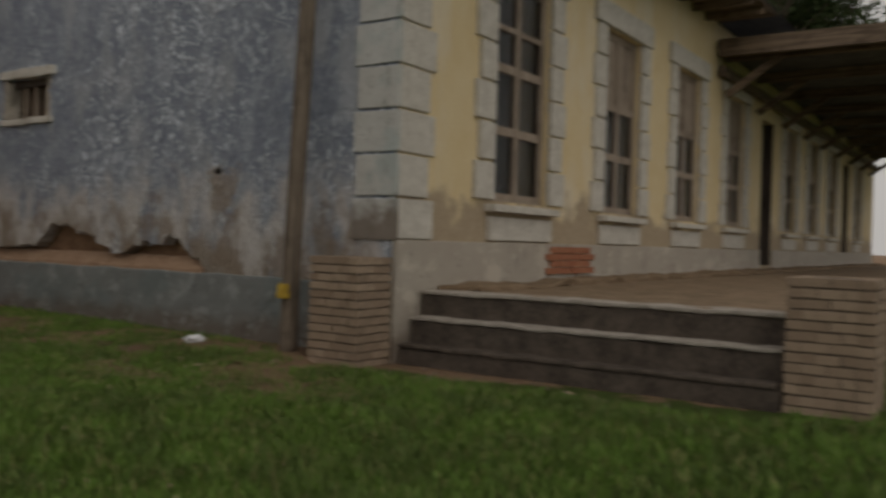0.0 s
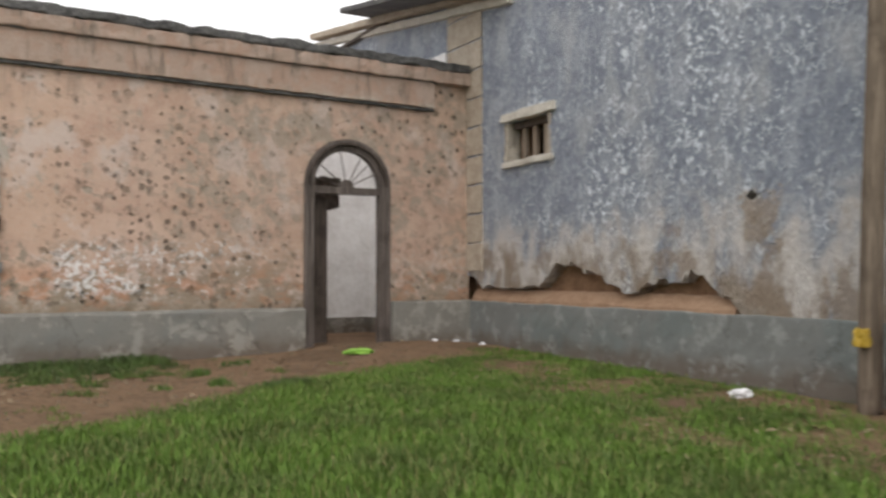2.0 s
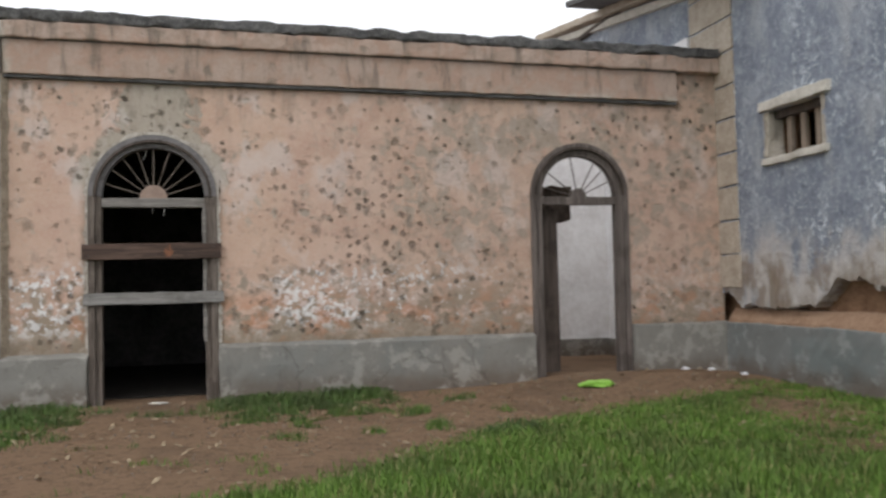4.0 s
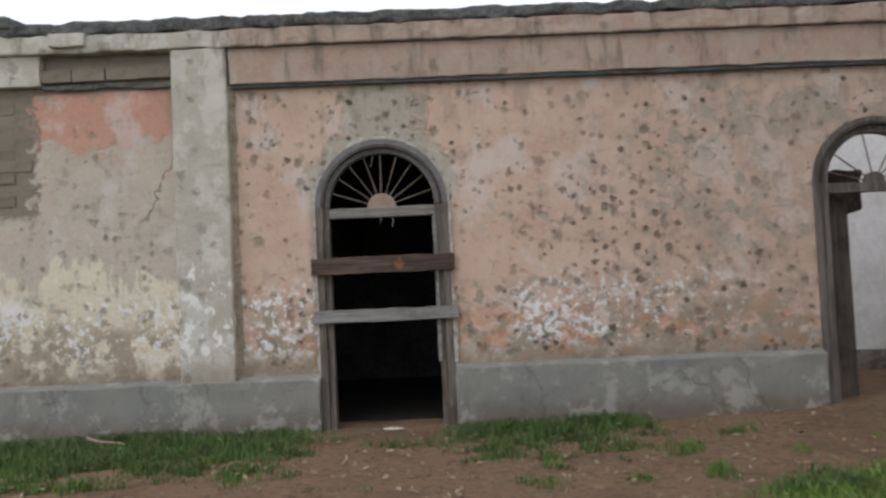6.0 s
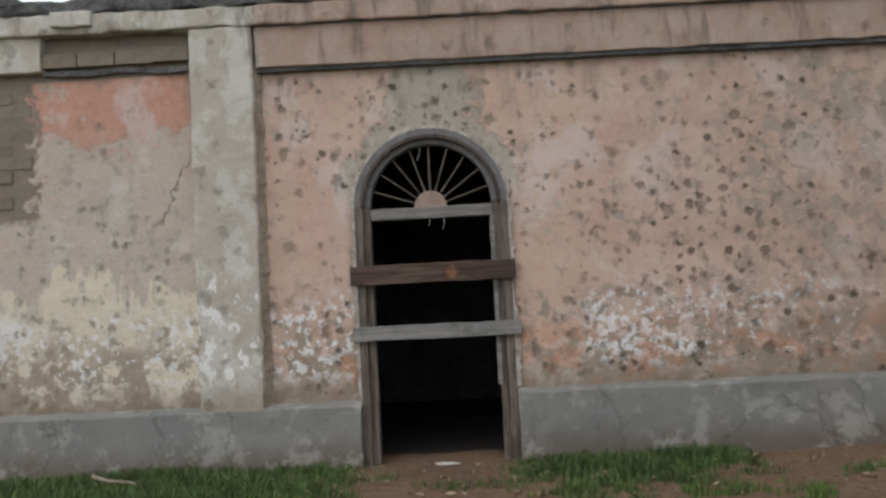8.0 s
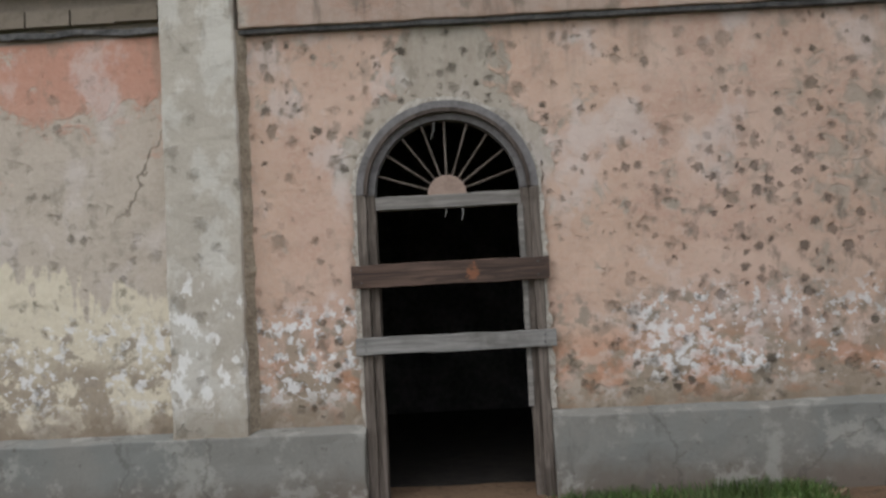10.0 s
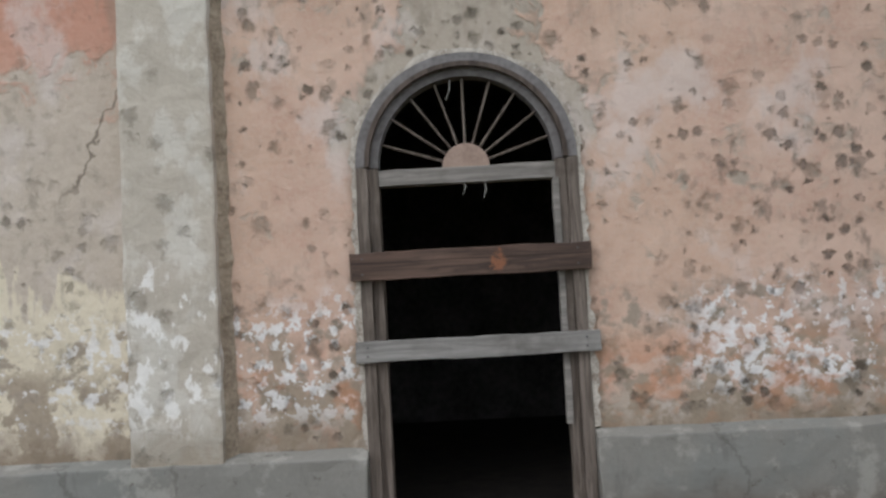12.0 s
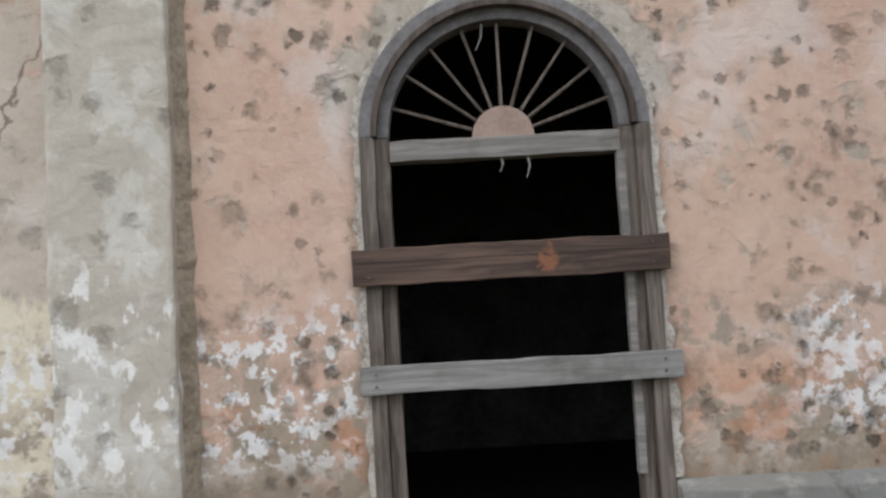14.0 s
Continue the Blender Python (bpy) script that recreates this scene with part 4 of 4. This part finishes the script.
for i, c in enumerate(CENTRES):
    sash_window(c, i + 2)
for n_, x in ((3, 20.1), (4, 30.9)):
    d = thing(f"door_{n_}", (x + 0.5, Y_F, 0.7), "tall dark wooden door in the yellow front", "door", "structure")
    part("leaf", slab(x + 0.08, x + 1.04, Y_F + 0.2, Y_F + 0.26, 0.66, 3.9, 0.005), M_DARKWOOD, d)
    for a, b in ((x, x + 0.08), (x + 1.04, x + 1.12)):
        part("jamb", slab(a, b, Y_F + 0.02, Y_F + 0.27, 0.66, 3.95, 0.005), M_DARKWOOD, d)
whole("wall_back", slab(X_WALL + 0.53, X_END, Y_BACK - 0.3, Y_BACK, -0.3, Z_TOP), M_INSIDE, "plain rear wall of the building", "wall", "structure")
whole("wall_end", slab(X_END - 0.4, X_END, Y_F + 0.5, Y_BACK - 0.3, -0.3, Z_TOP), M_YEL, "plain end wall of the building", "wall", "structure")
whole("floor_inside", slab(X_WALL + 0.53, X_END - 0.4, Y_F + 0.5, Y_BACK - 0.3, 0.4, 0.62), M_INSIDE, "dark floor inside the building", "floor", "structure")

roof = thing("roof", (12, -1, Z_TOP), "low hipped sheet roof with deep dark boarded eaves", "roof", "structure")
part("soffit", slab(X_WALL - 0.55, 16.5, Y_F - 1.05, Y_F - 0.0, Z_TOP, Z_TOP + 0.05), M_ROOFWOOD, roof)
part("verge", raked(slab(X_WALL - 0.72, X_WALL + 0.4, -1.2, 3.1, 4.93, 5.02, 0.01, 0.01, 0.3), 0.17), M_ROOF, roof)
part("ceiling_board", slab(X_WALL - 0.1, X_END, Y_F, Y_BACK, Z_TOP + 0.002, Z_TOP + 0.06), M_DARKWOOD, roof)
for i in range(14):
    x = X_WALL - 0.3 + 0.72 * i
    part("rafter", slab(x, x + 0.09, Y_F - 1.0, Y_F + 0.0, Z_TOP - 0.13, Z_TOP, 0.006), M_ROOFWOOD, roof)
bm = bmesh.new()
for p in (((X_WALL + 0.1, Y_F - 1.1, 5.3), (X_END + 0.6, Y_F - 1.1, 5.3), (X_END - 4, -1, 7.6), (X_WALL + 5, -1, 7.6)), ((X_END + 0.6, Y_BACK, 5.4), (X_WALL + 0.1, Y_BACK, 5.4), (X_WALL + 5, -1, 7.6), (X_END - 4, -1, 7.6)), ((X_WALL + 0.1, Y_BACK, 5.4), (X_WALL + 0.1, Y_F - 1.1, 5.3), (X_WALL + 5, -1, 7.6)), ((X_END + 0.6, Y_F - 1.1, 5.3), (X_END + 0.6, Y_BACK, 5.4), (X_END - 4, -1, 7.6))):
    bm.faces.new([bm.verts.new(v) for v in p])
bmesh.ops.solidify(bm, geom=bm.faces[:], thickness=0.06)
part("roof_sheet", bm, M_ROOF, roof)

porch = thing("porch_roof", (20, -9, 4.4), "wide dark porch roof with timber brackets over the terrace", "porch roof", "structure")
bm = bmesh.new()
prism(bm, [(16.5, 4.78), (16.5, 4.90), (X_END, 4.90), (X_END, 4.78)], -11.4, Y_F - 0.01)
part("sheeting", bm, M_ROOF, porch)
part("fascia_board", slab(16.4, 16.5, -11.4, Y_F - 0.06, 4.60, 4.92, 0.01), M_ROOFWOOD, porch)
part("wall_plate", slab(16.5, X_END, Y_F - 0.16, Y_F - 0.06, 4.25, 4.45, 0.01), M_ROOFWOOD, porch)
part("eave_beam", slab(16.5, X_END, -10.9, -10.7, 4.38, 4.58, 0.01), M_ROOFWOOD, porch)
for i in range(9):
    x = 16.8 + 2.4 * i
    part("rafter", slab(x, x + 0.14, -11.1, Y_F - 0.06, 4.58, 4.775, 0.008), M_ROOFWOOD, porch)
    bm = bmesh.new()
    tube(bm, [(x + 0.07, Y_F - 0.1, 3.95), (x + 0.07, -8.5, 4.6)], 0.09, sides=4)
    part("bracket", bm, M_ROOFWOOD, porch)

# ---- terrace, steps and brick piers ----
terrace = thing("terrace", (7.5, -9, 0), "raised earth terrace with a cement edge and dark worn steps", "terrace", "structure")
part("fill", slab(7.02, X_END, -11.1, Y_F - 0.045, -0.3, 0.575), M_FLOOR, terrace)
part("verge", slab(7.3, X_END, -7.95, Y_F - 0.045, 0.55, 0.63, 0.03, 0.06, 0.25), M_FLOOR, terrace)
for i, (x, z) in enumerate(((6.64, 0.10), (6.82, 0.34), (7.0, 0.58))):
    part("step", slab(x, 7.01 if i < 2 else 7.3, -10.85, Y_F - 0.05, -0.3, z - 0.035, 0.02, 0.02, 0.15, i), M_STEP, terrace, "dark stone step")
    part("tread", slab(x - 0.02, min(x + (0.2 if i < 2 else 0.31), 7.3), -10.83, Y_F - 0.06, z - 0.035, z, 0.014, 0.012, 0.12, i + 5), M_TREAD if i else M_STEP, terrace)


def rubble(bm, n, x0, x1, y0, y1, size, rng):
    for _ in range(n):
        s = size * rng.uniform(0.4, 1.0)
        x, y = rng.uniform(x0, x1), rng.uniform(y0, y1)
        m = pose(x, y, ground_z(x, y) + 0.2 * s, rng.uniform(0, 360), rng.uniform(0, 360), rng.uniform(0, 360)) @ Matrix.Diagonal((s, s * 0.8, s * 0.55, 1))
        bmesh.ops.create_icosphere(bm, subdivisions=1, radius=0.5, matrix=m)


# ---- wooden pole ----
bm = bmesh.new()
tube(bm, [(6.32, -6.46 - 0.04 * z + 0.01 * math.sin(z * 1.3), z) for z in [-0.3 + 0.4 * i for i in range(20)]], 0.088, 0.07, 14)
whole("utility_pole", bm, M_POLE, "rough brown wooden pole standing close to the wall", "pole", smooth=True)


def crumple(at, sx, sy, sz, seed, material, name, label, category):
    bm = bmesh.new()
    bmesh.ops.create_icosphere(bm, subdivisions=4, radius=1.0)
    for v in bm.verts:
        n = noise.noise_vector(v.co * 1.9 + Vector((seed, 0, 0))) * 0.45 + noise.noise_vector(v.co * 5.0 + Vector((0, seed, 0))) * 0.22
        p = v.co + n
        v.co = Vector((p.x * sx, p.y * sy, max(p.z, -0.5) * sz)) + Vector(at)
    return whole(name, bm, material, label, category)


crumple((4.56, -0.9, ground_z(4.56, -0.9) + 0.02), 0.19, 0.12, 0.04, 1, M_PLASTIC_G, "plastic_bag", "crumpled bright green plastic bag on bare earth", "bag")
crumple((6.02, -5.5, ground_z(6.02, -5.5) + 0.03), 0.11, 0.06, 0.045, 5, M_PLASTIC_W, "plastic_bag", "crumpled white plastic bag on thin grass", "bag")
for i, (x, y) in enumerate(((5.95, -0.25), (6.25, -0.3), (6.4, -0.75))):
    crumple((x, y, ground_z(x, y) + 0.012), 0.045, 0.03, 0.022, 11 + i, M_PLASTIC_W, "paper_scrap", "small white scrap of litter by the wall", "litter")
crumple((6.21, -6.48, 0.52), 0.04, 0.06, 0.10, 31, M_PLASTIC_Y, "plastic_wrap", "yellow plastic wrap tied to the wooden pole", "wrap")
bm = bmesh.new()
tube(bm, [(-2.75, -0.5, 0.09), (-2.6, -0.56, 0.06), (-2.4, -0.6, 0.05), (-2.28, -0.68, 0.03)], 0.018, 0.007, 6)
whole("stick", bm, M_SASH, "short dry stick lying in the grass", "stick")
crumple((0.05, -0.16, 0.012), 0.10, 0.03, 0.012, 41, M_SURROUND, "paper_scrap", "pale scrap lying before the barred doorway", "litter")

# ---- trees behind the building ----
def tree(x, y, h, seed):
    rng = np.random.default_rng(seed)
    t = thing("tree", (x, y, 0), "tall dark-leaved tree behind the building", "tree", group="trees behind the building")
    bm = bmesh.new()
    tube(bm, [(x + 0.3 * math.sin(i), y, -0.4 + h * 0.12 * i) for i in range(7)], 0.35, 0.1, 10)
    tips = []
    for _ in range(26):
        a, r, z = rng.uniform(0, 6.28), rng.uniform(1.5, 4.6), h * rng.uniform(0.45, 0.98)
        tip = (x + r * math.cos(a), y + r * math.sin(a), z)
        tube(bm, [(x, y, z * 0.72), ((x + tip[0]) / 2, (y + tip[1]) / 2, z * 0.88), tip], 0.09, 0.03, 6)
        tips.append(tip)
    part("trunk", bm, M_BARK, t)
    pts = np.repeat(np.array(tips), 320, axis=0) + rng.normal(0, 0.62, (26 * 320, 3))
    d1, d2 = rng.normal(0, 1, pts.shape), rng.normal(0, 1, pts.shape)
    d1 *= 0.16 / np.linalg.norm(d1, axis=1)[:, None]
    d2 *= 0.10 / np.linalg.norm(d2, axis=1)[:, None]
    v = np.stack([pts - d1, pts + d2, pts + d1, pts - d2], 1).reshape(-1, 3)
    me = bpy.data.meshes.new("crown")
    me.from_pydata(v.tolist(), [], np.arange(len(v)).reshape(-1, 4).tolist())
    me.materials.append(M_LEAF)
    part("crown", me, M_LEAF, t)


for x, y, h, s in ((47, -1.5, 19, 1), (52, -4.5, 17.5, 2), (57, 1.5, 21, 3), (64, -7.5, 15, 4)):
    tree(x, y, h, s)

# ---- pebbles and crumbs on the bare earth ----
rng = random.Random(5)
bm = bmesh.new()
rubble(bm, 900, -4.0, 4.5, -3.6, -0.15, 0.032, rng)
rubble(bm, 110, 4.5, 6.3, -7.5, -0.2, 0.035, rng)
rubble(bm, 50, 5.9, 6.55, -10.4, -7.4, 0.05, rng)
whole("pebbles", bm, M_STONE, "scattered small stones and crumbs on the earth", "pebbles", "stuff")

# ---- dry leaf litter ----
bm = bmesh.new()
for _ in range(1700):
    x, y = rng.uniform(-4.0, 6.3), rng.choice((rng.uniform(-3.6, -0.12), rng.uniform(-9.5, -0.12)))
    l = rng.uniform(0.015, 0.05)
    m = pose(x, y, ground_z(x, y) + 0.018, rng.uniform(-25, 25), rng.uniform(-25, 25), rng.uniform(0, 360))
    q = [m @ Vector(v) for v in ((-l, 0, 0), (0, -0.4 * l, 0.2 * l), (l, 0, 0.1 * l), (0, 0.4 * l, 0.2 * l))]
    v = [bm.verts.new(p) for p in q]
    bm.faces.new((v[0], v[1], v[2])), bm.faces.new((v[0], v[2], v[3]))
whole("leaf_litter", bm, M_LITTER, "scattered dry leaf and straw scraps on the earth", "leaf litter", "stuff")

# ---- grass ----
def grass(name, n, x0, x1, y0, y1, low, high, wide, seed, label, material):
    g = np.random.default_rng(seed)
    px, py = g.uniform(x0, x1, n), g.uniform(y0, y1, n)
    w = np.array([turf(a, b) for a, b in zip(px, py)])
    keep = (g.uniform(0.12, 0.9, n) < w) & ~((py > Y_F - 3.5) & (py < Y_F + 0.6) & (px > 6.05)) & ((px < 6.53) | (py < -11.4))
    px, py, w = px[keep], py[keep], w[keep]
    m = len(px)
    pz = np.array([ground_z(a, b) + 0.018 * noise.noise(Vector((a * 1.7, b * 1.7, 0))) for a, b in zip(px, py)]) - 0.01
    tall = g.uniform(low, high, m) * (0.55 + 0.55 * w)
    a, lean = g.uniform(0, 6.283, m), g.uniform(0.1, 0.75, m) * tall
    b = a + g.uniform(0.9, 2.2, m)
    sx, sy = np.cos(a) * wide, np.sin(a) * wide
    lx, ly = np.cos(b) * lean, np.sin(b) * lean
    p = np.stack([px, py, pz], 1)
    half = p + np.stack([lx * 0.3, ly * 0.3, tall * 0.6], 1)
    tip = p + np.stack([lx, ly, tall], 1)
    side = np.stack([sx, sy, 0 * sx], 1)
    v = np.stack([p - side, p + side, half + side * 0.7, half - side * 0.7, tip], 1).reshape(-1, 3)
    k = np.arange(m)[:, None] * 5
    faces = np.concatenate([k + [0, 1, 2, 3]], 1).tolist() + (k + [3, 2, 4]).tolist()
    me = bpy.data.meshes.new(name)
    me.from_pydata(v.tolist(), [], faces)
    me.materials.append(material)
    tagged(new(name, me), label, "grass", kind="stuff")


grass("lawn_grass", 250000, -3.0, 6.6, -10.5, -1.2, 0.03, 0.095, 0.0045, 7, "short bright green lawn grass, worn thin in places", M_BLADE)
grass("lawn_grass", 130000, -9.0, 9.0, -16.0, -10.5, 0.03, 0.09, 0.006, 17, "short green lawn grass towards the open side", M_BLADE)
grass("lawn_grass", 70000, -9.0, -3.0, -10.5, -3.0, 0.03, 0.09, 0.006, 18, "short green lawn grass towards the west", M_BLADE)
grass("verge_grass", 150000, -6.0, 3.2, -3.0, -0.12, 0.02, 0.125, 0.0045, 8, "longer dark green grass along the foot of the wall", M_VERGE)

# ---- brick piers and bare brickwork, piece by piece ----
def pier(x0, x1, y0, y1, top, name, label):
    p = thing(name, ((x0 + x1) / 2, (y0 + y1) / 2, 0), label, "brick pier", group="piers beside the steps")
    part("mortar_core", slab(x0 + 0.02, x1 - 0.02, y0 + 0.02, y1 - 0.02, -0.3, top - 0.012), M_MORTAR, p)
    h = 0.076
    rows = int((top + 0.2) / h)
    made = {}
    for r in range(rows):
        z = top - h * (r + 0.5)
        for side in range(4):
            long_x = side < 2
            span = (x1 - x0 if long_x else y1 - y0) - (0.0 if long_x else 0.22)
            start = x0 if long_x else y0 + 0.11
            pieces = (0.5, 0.5) if (r + side // 2) % 2 else (0.27, 0.46, 0.27)
            for share in pieces:
                l = round(span * share - 0.010, 4)
                key = (long_x, l)
                if key not in made:
                    made[key] = brick_mesh("brick", *((l, 0.11) if long_x else (0.11, l)), h - 0.013, M_BRICK, len(made))
                mid = start + span * share / 2
                start += span * share
                j = [random.uniform(-0.004, 0.004) for _ in range(3)]
                across = ((y0 + 0.055, y1 - 0.055) if long_x else (x0 + 0.055, x1 - 0.055))[side % 2]
                ob = part("brick", made[key], M_BRICK, p)
                ob.location = (mid + j[0], across + j[1], z + 0.5 * j[2]) if long_x else (across + j[1], mid + j[0], z + 0.5 * j[2])
                ob.rotation_euler = (0, 0, random.uniform(-0.012, 0.012))
    return p


pier(6.1, 6.585, Y_F, -6.9, 0.89, "brick_pier", "low square pier of brown bricks by the building corner")
pier(6.68, 7.28, -11.45, -10.87, 0.87, "brick_pier", "low square pier of brown bricks at the step end")


def brick_field(parent, x0, x1, z0, z1, y, l, h, material, keep):
    me = brick_mesh("brick", l - 0.012, 0.09, h - 0.010, material, 4)
    for r in range(int((z1 - z0) / h)):
        for c in range(-1, int((x1 - x0) / l) + 1):
            x, z = x0 + l * (c + 0.5 + 0.5 * (r % 2)), z0 + h * (r + 0.5)
            if x0 + l * 0.4 <= x <= x1 - l * 0.4 and keep(x, z):
                ob = part("brick", me, material, parent)
                ob.location = (x + random.uniform(-0.006, 0.006), y + random.uniform(-0.008, 0.008), z)
                ob.rotation_euler = (0, random.uniform(-0.012, 0.012), 0)


brick_field(north, -5.6, -3.42, 2.2, 3.42, 0.038, 0.36, 0.115, M_ADOBE, lambda x, z: x < -3.62 + 0.25 * noise.noise(Vector((z * 3, 0, 0))) - 0.5 * max(0, 2.6 - z))
brick_field(north, -3.34, -1.98, 3.52, 3.78, -0.01, 0.33, 0.13, M_ADOBE, lambda x, z: True)
brick_field(front, 9.6, 11.05, 0.68, 1.03, Y_F - 0.03, 0.23, 0.085, M_REDBRICK, lambda x, z: True)
